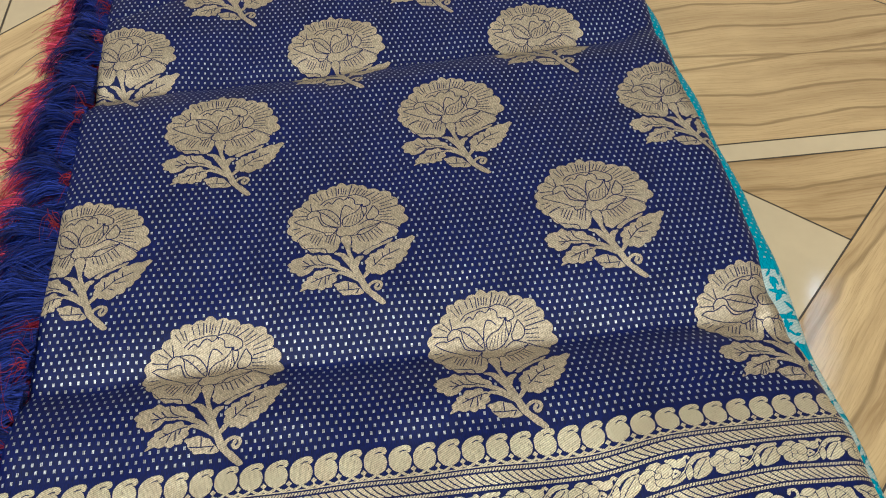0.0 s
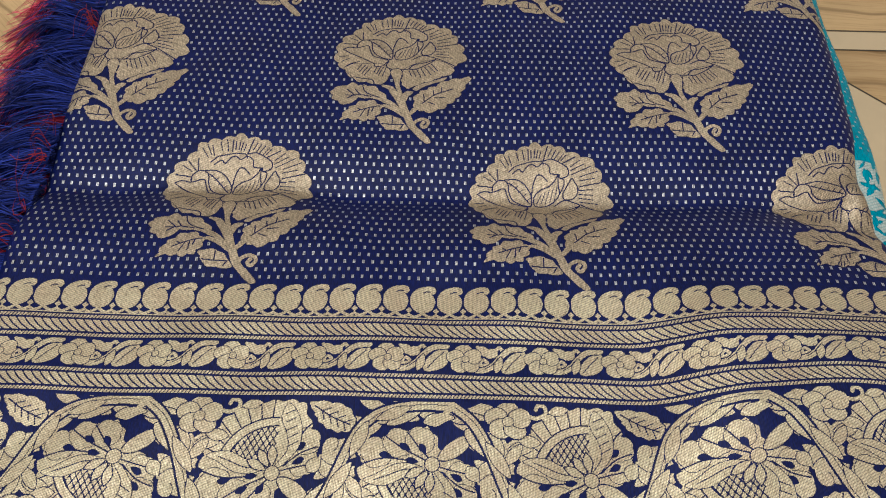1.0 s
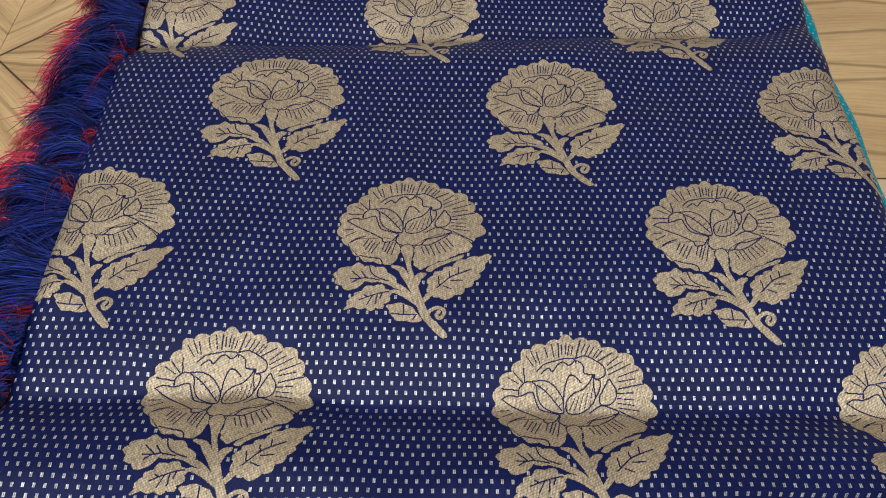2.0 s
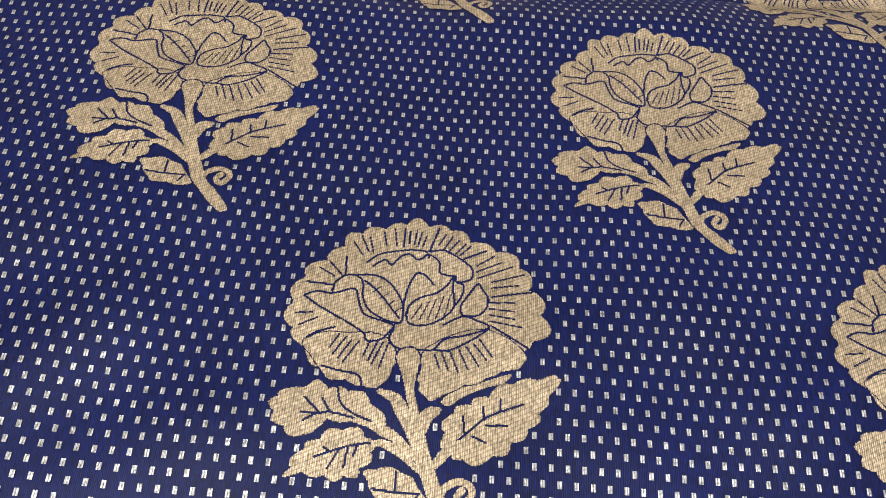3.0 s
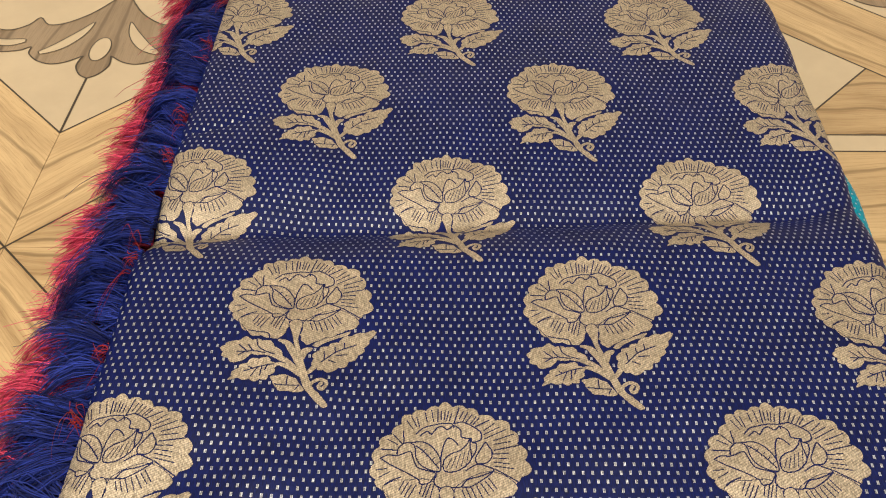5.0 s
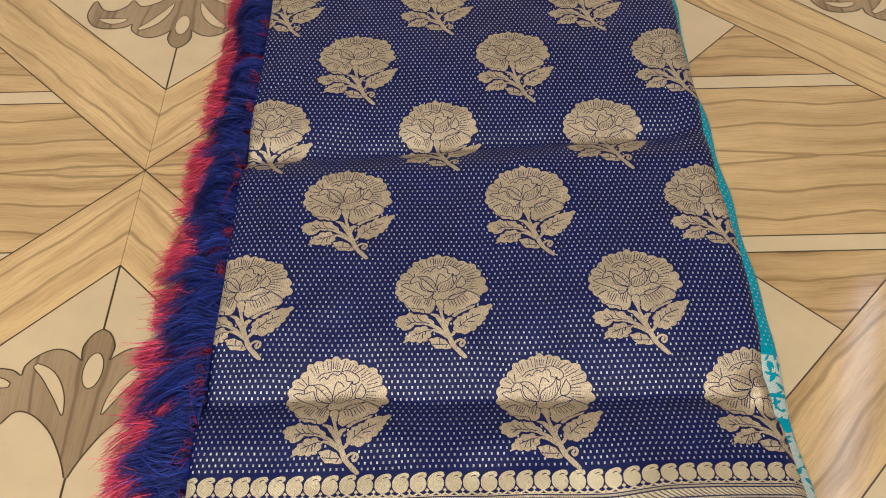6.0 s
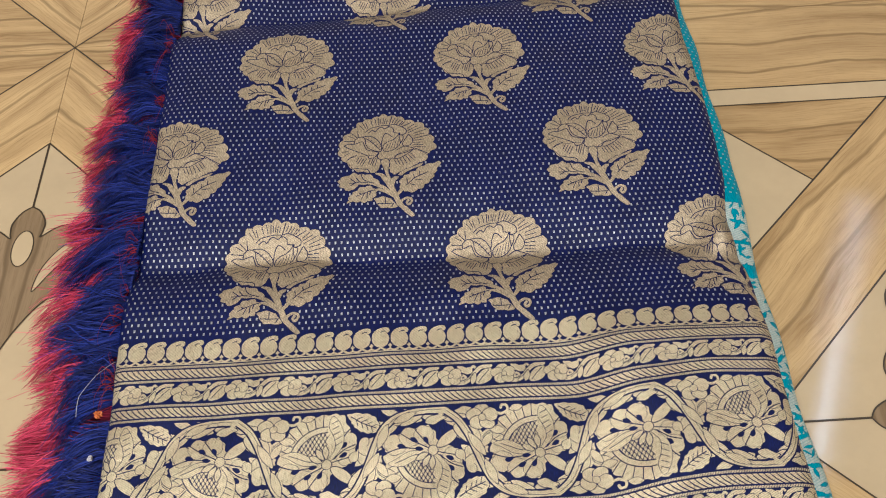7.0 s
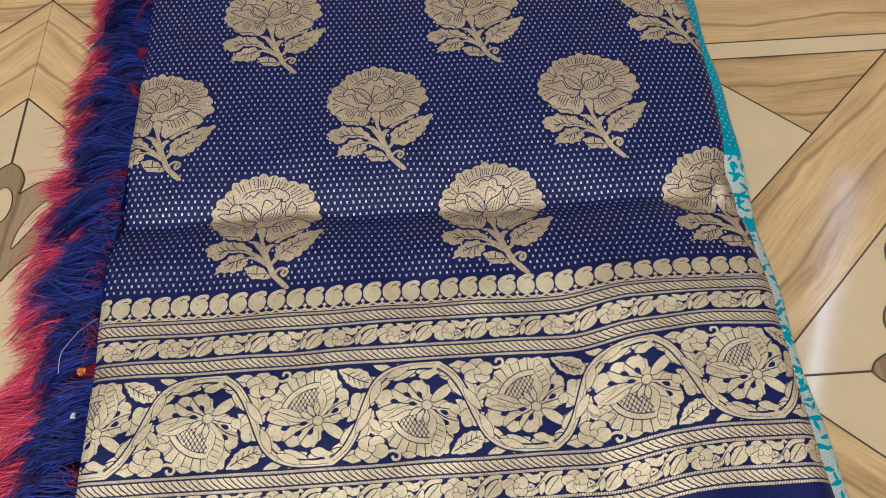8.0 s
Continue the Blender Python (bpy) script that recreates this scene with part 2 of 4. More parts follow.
def floor_tile(parent):
    """A glazed tile: wood planks with a cream stripe, a diagonal wood band and a quarter of an inlaid flower."""
    bm = bmesh.new()
    box(bm, 0.0002, 0.0002, -0.009, L - 0.0002, L - 0.0002, -0.0005)
    tile = part("tile", bm, CREAM, parent, "cream glazed floor tile with wood-print inlays")

    def piece(name, pts, mat, z=0.0):
        b = bmesh.new()
        prism(b, pts, z - 0.0005, z)
        return part(name, b, mat, tile)

    e = 0.0002
    s0, s1 = 0.098, 0.1165
    piece("plank", [(e, L - e), (s0, L - s0), (L - s0, L - s0), (L - e, L - e)], WOOD_PLANK)
    piece("stripe", [(s0, L - s0), (s1, L - s1), (L - s1, L - s1), (L - s0, L - s0)], CREAM)
    piece("plank", [(s1, L - s1), (L / 2, L / 2), (L - s1, L - s1)], WOOD_PLANK)
    piece("panel", [(e, e), (L / 2, L / 2), (e, L - e)], CREAM)
    piece("diagonal_plank", [(e, e), (BAND, e), (L - e, L - BAND), (L - e, L - e)], WOOD_BAND)
    piece("panel", [(BAND, e), (L - e, e), (L - e, L - BAND)], CREAM)
    b = bmesh.new()
    for seg in (((0, 0), (L, L)), ((BAND, 0), (L, L - BAND)), ((0, L), (L / 2, L / 2)),
                ((s0, L - s0), (L - s0, L - s0)), ((s1, L - s1), (L - s1, L - s1))):
        ribbon(b, list(seg), 0.0013, 0, 0.0002)
    # half of a lily on each of the two joints, r out from the corner, s away from the joint
    lily = smooth([(0.218, 0), (0.213, 0.007), (0.202, 0.0125), (0.192, 0.012), (0.188, 0.0115), (0.196, 0.022), (0.199, 0.034),
                   (0.194, 0.046), (0.184, 0.055), (0.175, 0.056), (0.180, 0.064), (0.182, 0.080), (0.178, 0.096), (0.165, 0.106),
                   (0.150, 0.109), (0.131, 0.104), (0.147, 0.093), (0.150, 0.080), (0.142, 0.068), (0.131, 0.062), (0.142, 0.052),
                   (0.139, 0.038), (0.125, 0.022), (0.108, 0.011), (0.096, 0.005), (0.086, 0.0012)], 4)
    lily = [(r, max(s, 0.0)) for r, s in lily]
    lily.append((0.086, 0.0))
    hole = [(0.178 + 0.0165 * math.cos(a), 0.0078 * math.sin(a)) for a in np.linspace(0, math.pi, 15)]

    def sliver(line, w):
        c = smooth(line, 6)
        n = len(c) - 1
        up, dn = [], []
        for i, (r, s) in enumerate(c):
            a, d = c[max(0, i - 1)], c[min(n, i + 1)]
            k = w * math.sin(math.pi * (0.12 + 0.86 * i / n)) / max(1e-9, math.hypot(d[0] - a[0], d[1] - a[1]))
            up.append((r - (d[1] - a[1]) * k, s + (d[0] - a[0]) * k))
            dn.append((r + (d[1] - a[1]) * k, s - (d[0] - a[0]) * k))
        return up + dn[::-1]

    slit_a = sliver([(0.184, 0.047), (0.174, 0.034), (0.156, 0.022), (0.138, 0.015)], 0.0052)
    slit_b = sliver([(0.166, 0.063), (0.169, 0.078), (0.164, 0.095)], 0.0048)
    for swap in (False, True):
        def at(line):
            return [(L - s, r) if swap else (L - r, s) for r, s in line]
        b2 = bmesh.new()
        prism(b2, at(lily), 0.0, 0.0003)
        part("lily_inlay", b2, WOOD_DARK, tile, "dark wood-print lily inlay")
        b3 = bmesh.new()
        for shape in (hole, slit_a, slit_b):
            prism(b3, at(shape), 0.0, 0.0005)
        part("lily_slits", b3, CREAM, tile)
        ribbon(b, at(lily[:-1]), 0.0011, 0, 0.0006)
        for shape in (slit_a, slit_b):
            ribbon(b, at(shape), 0.0008, 0, 0.0007, True)
        ribbon(b, at(hole), 0.0008, 0, 0.0007)
        for r0, r1 in ((0.285, 0.218), (0.086, 0.0)):
            ribbon(b, at([(r0, 0.0004), (r1, 0.0004)]), 0.0008, 0, 0.0004)
    part("inlay_lines", b, LINE, tile)
    return tile


floor = tagged(new("floor"), "cream and wood-print glazed tile floor with inlaid lilies", "floor", kind="structure")
bm = bmesh.new()
box(bm, -2.3, -1.9, -0.06, 2.5, 2.9, -0.0095)
part("floor_bed", bm, GROUT, floor)
first = floor_tile(floor)
for i in range(-5, 5):
    for j in range(-5, 7):
        x0, y0 = -0.301 + L * (i + 1), 0.4975 + LY * (j - 1)
        fx, fy = i % 2 == 1, j % 2 == 1
        m = Matrix.Translation((x0 + L * fx, y0 + LY * fy, 0)) @ Matrix.Diagonal((-1 if fx else 1, (-1 if fy else 1) * LY / L, 1, 1))
        if i == 0 and j == 0:
            first.matrix_basis = m
        else:
            copy_thing(first, Matrix()).matrix_basis = m

# Unseen walls and ceiling, added to close the room for reflections.
for name, dims in (("wall_north", (-2.3, 2.3, 0, 2.5, 2.42, 2.7)), ("wall_south", (-2.3, -1.72, 0, 2.5, -1.6, 2.7)),
                   ("wall_east", (2.0, -1.6, 0, 2.12, 2.3, 2.7)), ("wall_west", (-1.92, -1.6, 0, -1.8, 2.3, 2.7)),
                   ("ceiling", (-1.92, -1.72, 2.7, 2.12, 2.42, 2.8))):
    bm = bmesh.new()
    box(bm, *dims)
    tagged(part(name, bm, WALL_PAINT, None), "plain off-white painted " + name.split("_")[0], name.split("_")[0], kind="structure")


# ---- the saree: shape of the folded cloth
def step(v):
    v = np.clip(v, 0, 1)
    return v * v * (3 - 2 * v)


def edge_left(y):
    return -0.1990 + 0.0016 * step((0.19 - y) / 0.08) + 0.0012 * np.sin(y * 21) + 0.003 * step((y - 0.45) / 0.1)


def edge_right(y):
    return 0.2135 + 0.006 * step((y - 0.25) / 0.05) + 0.0012 * np.sin(y * 37 + 1) + 0.003 * step((y - 0.5) / 0.1)


def valley(d, depth, far, near):
    s = np.sqrt(d * d + 0.0040 ** 2) - 0.0040
    return -depth * np.where(d > 0, np.exp(-s / far), np.exp(-s / near))


def height(x, y):
    """Height of the cloth's upper face."""
    z = 0.0385 + 0.0007 * np.sin(x * 31 + y * 13) + 0.0006 * np.sin(y * 43 - x * 17 + 1) + 0.0004 * np.sin(x * 90 + 2 * np.sin(y * 30))
    z = z + 0.0005 * np.sin(x * 112 + 1.3) * np.sin(y * 97 + 0.4) + 0.0003 * np.sin(x * 61 - y * 150)
    c1 = 0.2425 + 0.005 * np.exp(-((x + 0.11) / 0.05) ** 2) + 0.001 * np.sin(x * 60)
    c4 = 0.4930 + 0.055 * x
    fade = 0.45 + 0.55 * step((edge_right(y) - 0.002 - x) / 0.030)
    z = z + (valley(y - c1, 0.0135, 0.033, 0.0128) + valley(y - c4, 0.0150, 0.037, 0.0128)) * fade
    z = z + 0.0018 * np.exp(-((y - c1 + 0.036) / 0.014) ** 2) + 0.0022 * np.exp(-((y - c4 + 0.034) / 0.014) ** 2)
    lift = step((x - 0.085 - 0.1 * (0.13 - y)) / 0.045) * step((0.215 - y) / 0.06)
    z = z + 0.0145 * lift * (1 - 0.35 * step((x - 0.14) / 0.08))
    z = z + 0.007 * np.exp(-((x - 0.202) / 0.012) ** 2 - ((y - 0.243) / 0.010) ** 2)
    z = z - 0.0050 * np.exp(-((x - 0.207) / 0.010) ** 2 - ((y - 0.226) / 0.007) ** 2)
    z = z - 0.006 * np.clip((x - edge_right(y) + 0.012) / 0.012, 0, 2) ** 2
    z = z - 0.003 * np.clip((edge_left(y) + 0.008 - x) / 0.008, 0, 2) ** 2
    along = (x + 0.19) * 0.91 + (y - 0.562) * 0.42
    z = z - 0.0013 * np.exp(-(((y - 0.562) * 0.91 - (x + 0.19) * 0.42) / 0.0024) ** 2) * step((0.062 - along) / 0.03)
    z = z - 0.016 * step((y - 0.726) / 0.012)
    return z


def sheet(name, fx, fz, y0, y1, nu, nv, mat, parent, label=""):
    """A draped sheet: fx(u, y) and fz(u, y) for u from 0 to 1."""
    u, y = np.meshgrid(np.linspace(0, 1, nu), np.linspace(y0, y1, nv))
    u, y = u.ravel(), y.ravel()
    v = np.stack([fx(u, y), y, fz(u, y)], 1)
    idx = np.arange(nu * nv).reshape(nv, nu)
    f = np.stack([idx[:-1, :-1], idx[:-1, 1:], idx[1:, 1:], idx[1:, :-1]], -1).reshape(-1, 4)
    ob = mesh_object(name, v.tolist(), f.tolist(), mat, parent, label, True)
    sol = ob.modifiers.new("thickness", "SOLIDIFY")
    sol.thickness, sol.offset = 0.0008, -1
    return ob


saree = tagged(new("saree"), "folded navy silk brocade saree with gold flowers lying on the floor", "saree")


def cloth_x(u, y):
    return edge_left(y) + u * (edge_right(y) - edge_left(y))


sheet("upper_panel", cloth_x, lambda u, y: height(cloth_x(u, y), y), -0.06, 0.739, 170, 330, NAVY, saree, "navy silk panel with two pressed fold creases")


# the turned edge of the teal body cloth under the navy panel
def teal_reach(y):
    return 0.0165 - 0.0020 * step((y - 0.25) / 0.05) - 0.0055 * step((y - 0.42) / 0.12) + 0.0014 * np.sin(y * 29) + 0.0012 * np.sin(y * 71 + 2)


def teal_x(u, y):
    r = teal_reach(y)
    return edge_right(y) - 0.035 + (0.035 + r) * np.sin(np.clip(u / 0.72, 0, 1) * math.pi / 2) - 0.012 * np.clip((u - 0.72) / 0.28, 0, 1) ** 2


def teal_z(u, y):
    top = 0.0265 + 0.0015 * np.sin(y * 50) + 0.006 * step((0.18 - y) / 0.06)
    top = np.minimum(top, height(np.minimum(teal_x(u, y), edge_right(y) - 0.004), y) - 0.0035)
    return np.maximum(0.0015, top - 0.013 * (u / 0.72) ** 3 * (u < 0.72) - (u >= 0.72) * (0.013 + (top - 0.015) * np.clip((u - 0.72) / 0.28, 0, 1)))


sheet("teal_fold", teal_x, teal_z, -0.06, 0.79, 36, 260, TEAL, saree, "turquoise silk body edge peeping out")


# folded layers that carry the panel
def layer(name, z0, z1, right, back, mat):
    bm = bmesh.new()
    ys = np.linspace(-0.058, back, 60)
    prev = None
    for y in ys:
        xl, xr = float(edge_left(y)) + 0.004, right + 0.002 * math.sin(y * 40 + z0 * 900)
        zm, r = (z0 + z1) / 2, (z1 - z0) / 2
        ring = [bm.verts.new((xr - r + r * math.cos(a), y, zm + r * math.sin(a))) for a in np.linspace(-math.pi / 2, math.pi / 2, 7)]
        ring += [bm.verts.new((xl + r - r * math.cos(a), y, zm + r * math.sin(a))) for a in np.linspace(math.pi / 2, -math.pi / 2, 7)]
        if prev:
            for k in range(14):
                bm.faces.new((prev[k], prev[(k + 1) % 14], ring[(k + 1) % 14], ring[k]))
        else:
            bm.faces.new(ring)
        prev = ring
    bm.faces.new(prev[::-1])
    return part(name, bm, mat, saree)


layer("folded_layer", 0.0, 0.0070, 0.214, 0.86, TEAL)
layer("folded_layer", 0.0070, 0.0130, 0.205, 0.85, NAVY)
layer("folded_layer", 0.0130, 0.0170, 0.196, 0.80, NAVY)


# ---- woven ornament: drawn on a grid of weft threads, every run of thread becomes a strip of metal thread
class Weave:
    def __init__(self, x0, y0, w, h, res):
        self.x0, self.y0, self.res = x0, y0, res
        self.nx, self.ny = int(round(w / res)), int(round(h / res))
        self.on = np.zeros((self.ny, self.nx), bool)
        self.body = np.zeros((self.ny, self.nx), bool)

    def window(self, xs, ys, pad):
        i0 = max(0, int((min(xs) - pad - self.x0) / self.res) - 1)
        i1 = min(self.nx, int((max(xs) + pad - self.x0) / self.res) + 2)
        j0 = max(0, int((min(ys) - pad - self.y0) / self.res) - 1)
        j1 = min(self.ny, int((max(ys) + pad - self.y0) / self.res) + 2)
        if i1 <= i0 or j1 <= j0:
            return None
        gx = self.x0 + (np.arange(i0, i1) + 0.5) * self.res
        gy = self.y0 + (np.arange(j0, j1) + 0.5) * self.res
        return slice(j0, j1), slice(i0, i1), *np.meshgrid(gx, gy)

    def fill(self, pts, gold=True, rim=0.0):
        """Fills a closed outline; with a rim the outline is first cleared, so that it stands off from what lies under it."""
        if rim:
            self.line(list(pts) + [pts[0]], rim, False)
        xs, ys = [p[0] for p in pts], [p[1] for p in pts]
        w = self.window(xs, ys, 0)
        if w is None:
            return
        sj, si, gx, gy = w
        inside = np.zeros(gx.shape, bool)
        for (ax, ay), (bx, by) in zip(pts, list(pts[1:]) + [pts[0]]):
            if ay == by:
                continue
            cross = ((ay > gy) != (by > gy)) & (gx < (bx - ax) * (gy - ay) / (by - ay) + ax)
            inside ^= cross
        self.on[sj, si][inside] = gold
        if gold:
            self.body[sj, si][inside] = True

    def line(self, pts, width, gold=False, taper=False):
        n = len(pts) - 1
        for k in range(n):
            (ax, ay), (bx, by) = pts[k], pts[k + 1]
            wd = width * (math.sin(math.pi * (0.1 + 0.8 * (k + 0.5) / n)) if taper else 1) / 2
            w = self.window((ax, bx), (ay, by), wd)
            if w is None:
                continue
            sj, si, gx, gy = w
            dx, dy = bx - ax, by - ay
            t = np.clip(((gx - ax) * dx + (gy - ay) * dy) / max(1e-12, dx * dx + dy * dy), 0, 1)
            near = (gx - ax - t * dx) ** 2 + (gy - ay - t * dy) ** 2 < wd * wd
            self.on[sj, si][near] = gold
            if gold:
                self.body[sj, si][near] = True

    def runs(self, piece=10):
        """Strips of thread: corner arrays of x and y, four for each strip."""
        xs, ys = [], []
        r = self.res
        for i in range(self.nx):
            col = self.on[:, i].astype(np.int8)
            d = np.diff(np.concatenate(([0], col, [0])))
            xa, xb = self.x0 + i * r, self.x0 + (i + 1) * r
            for a, b in zip(np.flatnonzero(d == 1), np.flatnonzero(d == -1)):
                k = max(1, math.ceil((b - a) / piece))
                for q in range(k):
                    ya, yb = self.y0 + (a + (b - a) * q / k) * r, self.y0 + (a + (b - a) * (q + 1) / k) * r
                    xs.append((xa, xb, xb, xa))
                    ys.append((ya, ya, yb, yb))
        return np.array(xs).reshape(-1, 4), np.array(ys).reshape(-1, 4)


def pulled(x, y):
    """The weave is pulled a little askew towards the fringe, the far end and the lifted corner."""
    left, far = step((-0.08 - x) / 0.09) * step((y - 0.20) / 0.05), y > 0.2
    px = x - 0.0038 * left + 0.0014 * step((x - 0.08) / 0.07) * far
    py = y + 0.0034 * left + 0.0024 * step((y - 0.40) / 0.08) + 0.0034 * step((y - 0.55) / 0.08)
    return px, py + 0.0060 * step((x - 0.09) / 0.08) * step((0.185 - y) / 0.07)


def strips(name, xs, ys, mat, parent, label="", lift=0.0003, surface=None):
    """Lays strips of thread on the cloth, cut off at its edges."""
    if surface is None:
        xs, ys = pulled(xs, ys)
    mx, my = xs.mean(1), ys.mean(1)
    keep = (mx > edge_left(my) + 0.0006) & (mx < edge_right(my) - 0.0004) if surface is None else np.ones(len(mx), bool)
    if not keep.any():
        return None
    xs, ys = xs[keep], ys[keep]
    if surface is None:
        px, py, pz = xs, ys, height(xs, ys) + lift
    else:
        px, py, pz = surface(xs, ys)
        pz = pz + lift
    v = np.stack([px, py, pz], -1).reshape(-1, 3)
    f = np.arange(len(v)).reshape(-1, 4)
    return mesh_object(name, v.tolist(), f.tolist(), mat, parent, label)


MM = 0.001


def mm(pts, ox=0.0, oy=0.0, turn=0.0, size=1.0, flip=1):
    c, s = math.cos(radians(turn)) * size, math.sin(radians(turn)) * size
    return [((ox + c * x * flip - s * y) * MM, (oy + s * x * flip + c * y) * MM) for x, y in pts]


def petal(length, width, belly=0.55, point=1.0):
    """A leaf or petal outline from (0, 0) along +x."""
    up = []
    for t in np.linspace(0, 1, 15):
        k = t ** (math.log(0.5) / math.log(belly))
        up.append((length * t, width / 2 * math.sin(math.pi * k) ** point))
    return up + [(x, -y) for x, y in up[-2:0:-1]]


def lobed(cx, cy, rx, ry, lobes, depth, a0=0, a1=360):
    out = []
    for a in np.linspace(radians(a0), radians(a1), 8 * lobes):
        k = 1 + depth * (abs(math.sin((a - radians(a0)) / radians(a1 - a0) * math.pi * lobes)) ** 0.6 - 0.6)
        out.append((cx + rx * k * math.cos(a), cy + ry * k * math.sin(a)))
    return out


def jagged(pts, amount, teeth, grow=0.0):
    """A smooth closed outline whose edge is notched like a leaf's."""
    c = smooth(pts, 7, True)
    cx, cy = sum(x for x, y in c) / len(c), sum(y for x, y in c) / len(c)
    out = []
    for k, (x, y) in enumerate(c):
        saw = (k * teeth / len(c)) % 1.0
        d = max(1e-6, math.hypot(x - cx, y - cy))
        q = 1 + (grow - amount * (1 - abs(2 * saw - 1) ** 0.5)) / d
        out.append((cx + (x - cx) * q, cy + (y - cy) * q))
    return out


def strokes(w, ends, ln):
    """Separate short strokes, two ends each."""
    for a, b in zip(ends[::2], ends[1::2]):
        w.line(mm([a, b]), ln)


def peony(res=0.0003):
    """The flower sprig, with its stem's tip near the origin."""
    w = Weave(-0.060, -0.004, 0.088, 0.098, res)
    ln = 0.64 * MM
    # two lobed leaves on one side, one broad leaf on the other, a small one low down
    leaves = (
        ([(-51.5, 29.5), (-50.5, 32), (-46.5, 34), (-41, 36.5), (-37.5, 36), (-33.5, 35), (-30, 35), (-26, 33), (-22.5, 29.5), (-20, 25.5), (-18, 22), (-21, 22.5), (-26, 25), (-31, 25.5), (-35.5, 25), (-39.5, 22.5), (-43, 20.5), (-46.5, 22), (-49.5, 24), (-51, 26.5)], 2.1, 12),
        ([(-45, 11), (-44.5, 14), (-42.5, 18), (-40, 20.5), (-36, 23.5), (-31, 25), (-26, 24), (-23, 21), (-23, 18), (-25, 14.5), (-27.5, 12), (-31.5, 11), (-36, 11), (-40.5, 12)], 2.0, 10),
        ([(-7, 21.5), (-7.5, 26), (-5.5, 30.5), (-2.5, 33), (1, 35), (5.5, 38), (11, 41), (16.5, 42), (21.5, 43), (24.5, 43), (22.5, 38.5), (20.5, 34.5), (19, 31), (16.5, 27), (12.5, 23.5), (9.5, 20.5), (3.5, 17.5), (-2, 17.5), (-4.5, 19.5)], 2.2, 14),
        ([(-25.5, 14), (-22.5, 15), (-18.5, 15.5), (-14.5, 14), (-12, 12), (-10.5, 9.5), (-8.5, 6.5), (-12.5, 5.5), (-17, 6), (-21, 6.5), (-23, 9), (-24.5, 11.5)], 0.6, 7))
    for outline, notch, teeth in leaves:
        w.fill(mm(jagged(outline, notch, teeth)), True, 1.1 * MM)
    for vein in ([(-43, 27.5), (-38.5, 27.5), (-35.5, 28), (-29.5, 27)], [(-34.5, 35), (-33, 30.5), (-29.5, 28), (-25, 26.5)], [(-38, 16.5), (-33.5, 18.5), (-27.5, 20.5), (-23.5, 21)], [(-23, 10), (-17.5, 9.5), (-11.5, 9.5)], [(-3.5, 22.5), (0.5, 26.5), (5, 30.5), (14, 34.5)]):
        w.line(mm(smooth(vein, 5)), ln)
    strokes(w, [(-42.5, 31.5), (-38, 27.5), (-38, 31.5), (-35.5, 28), (-42, 25.5), (-39, 27.5)], ln)
    strokes(w, [(-34.5, 14), (-32, 19), (-30.5, 14.5), (-30, 19.5), (-28.5, 17.5), (-27.5, 20.5), (-36, 19), (-34, 18)], ln)
    strokes(w, [(-17.5, 14.5), (-17.5, 10), (-13, 7), (-11.5, 9.5)], ln)
    strokes(w, [(-1.5, 30), (-1, 25.5), (3.5, 33), (4, 29.5), (4.5, 28), (10, 28.5), (1, 25), (4.5, 23.5), (8, 35.5), (8, 32)], ln)
    # a sepal, the scalloped ruff and the two hanging petals
    w.fill(mm(smooth([(-7.5, 33), (-5.5, 35.5), (-2.5, 37.5), (4, 40), (10.5, 42.5), (9, 40), (3.5, 38), (-2, 35), (-5, 32.5)], 5, True)), True, ln)
    cx, cy = -16.5, 62
    ruff = []
    for x, y in smooth([(-40, 40), (-45, 45.5), (-48.5, 48.5), (-51, 55), (-50, 64), (-47, 70.5), (-40.5, 77), (-36.5, 83.5), (-30, 86), (-24, 87.5), (-18, 90), (-13, 88.5), (-6.5, 88), (0, 84.5), (7, 82.5), (13, 79), (17, 70.5), (20, 63), (20.5, 55), (15, 50), (7, 46), (-14, 43), (-20, 43)], 8, True):
        a = math.atan2(y - cy, x - cx)
        q = 1 + 0.085 * (abs(math.sin(a * 12.5 + 0.4)) ** 0.6 - 0.78) * (1 if y > 50 else 0.1)
        ruff.append((cx + (x - cx) * q, cy + (y - cy) * q))
    w.fill(mm(ruff), True, ln)
    w.fill(mm(jagged([(-40, 40), (-38, 37), (-33.5, 36.5), (-29.5, 35.5), (-26, 35), (-22.5, 36.5), (-21, 40), (-20, 43.5), (-22, 50), (-29.5, 51.5), (-39, 50.5), (-44.5, 48.5), (-45, 45.5)], 0.9, 9)), True, ln)
    w.fill(mm(jagged([(-13, 47), (-14, 40), (-14, 37.5), (-13, 35), (-10.5, 33), (-7, 35), (-2.5, 37.5), (1.5, 39), (6, 41.5), (8.5, 43), (13, 44.5), (14.5, 48.5), (4.5, 55.5), (-8.5, 51.5)], 0.9, 10)), True, ln)
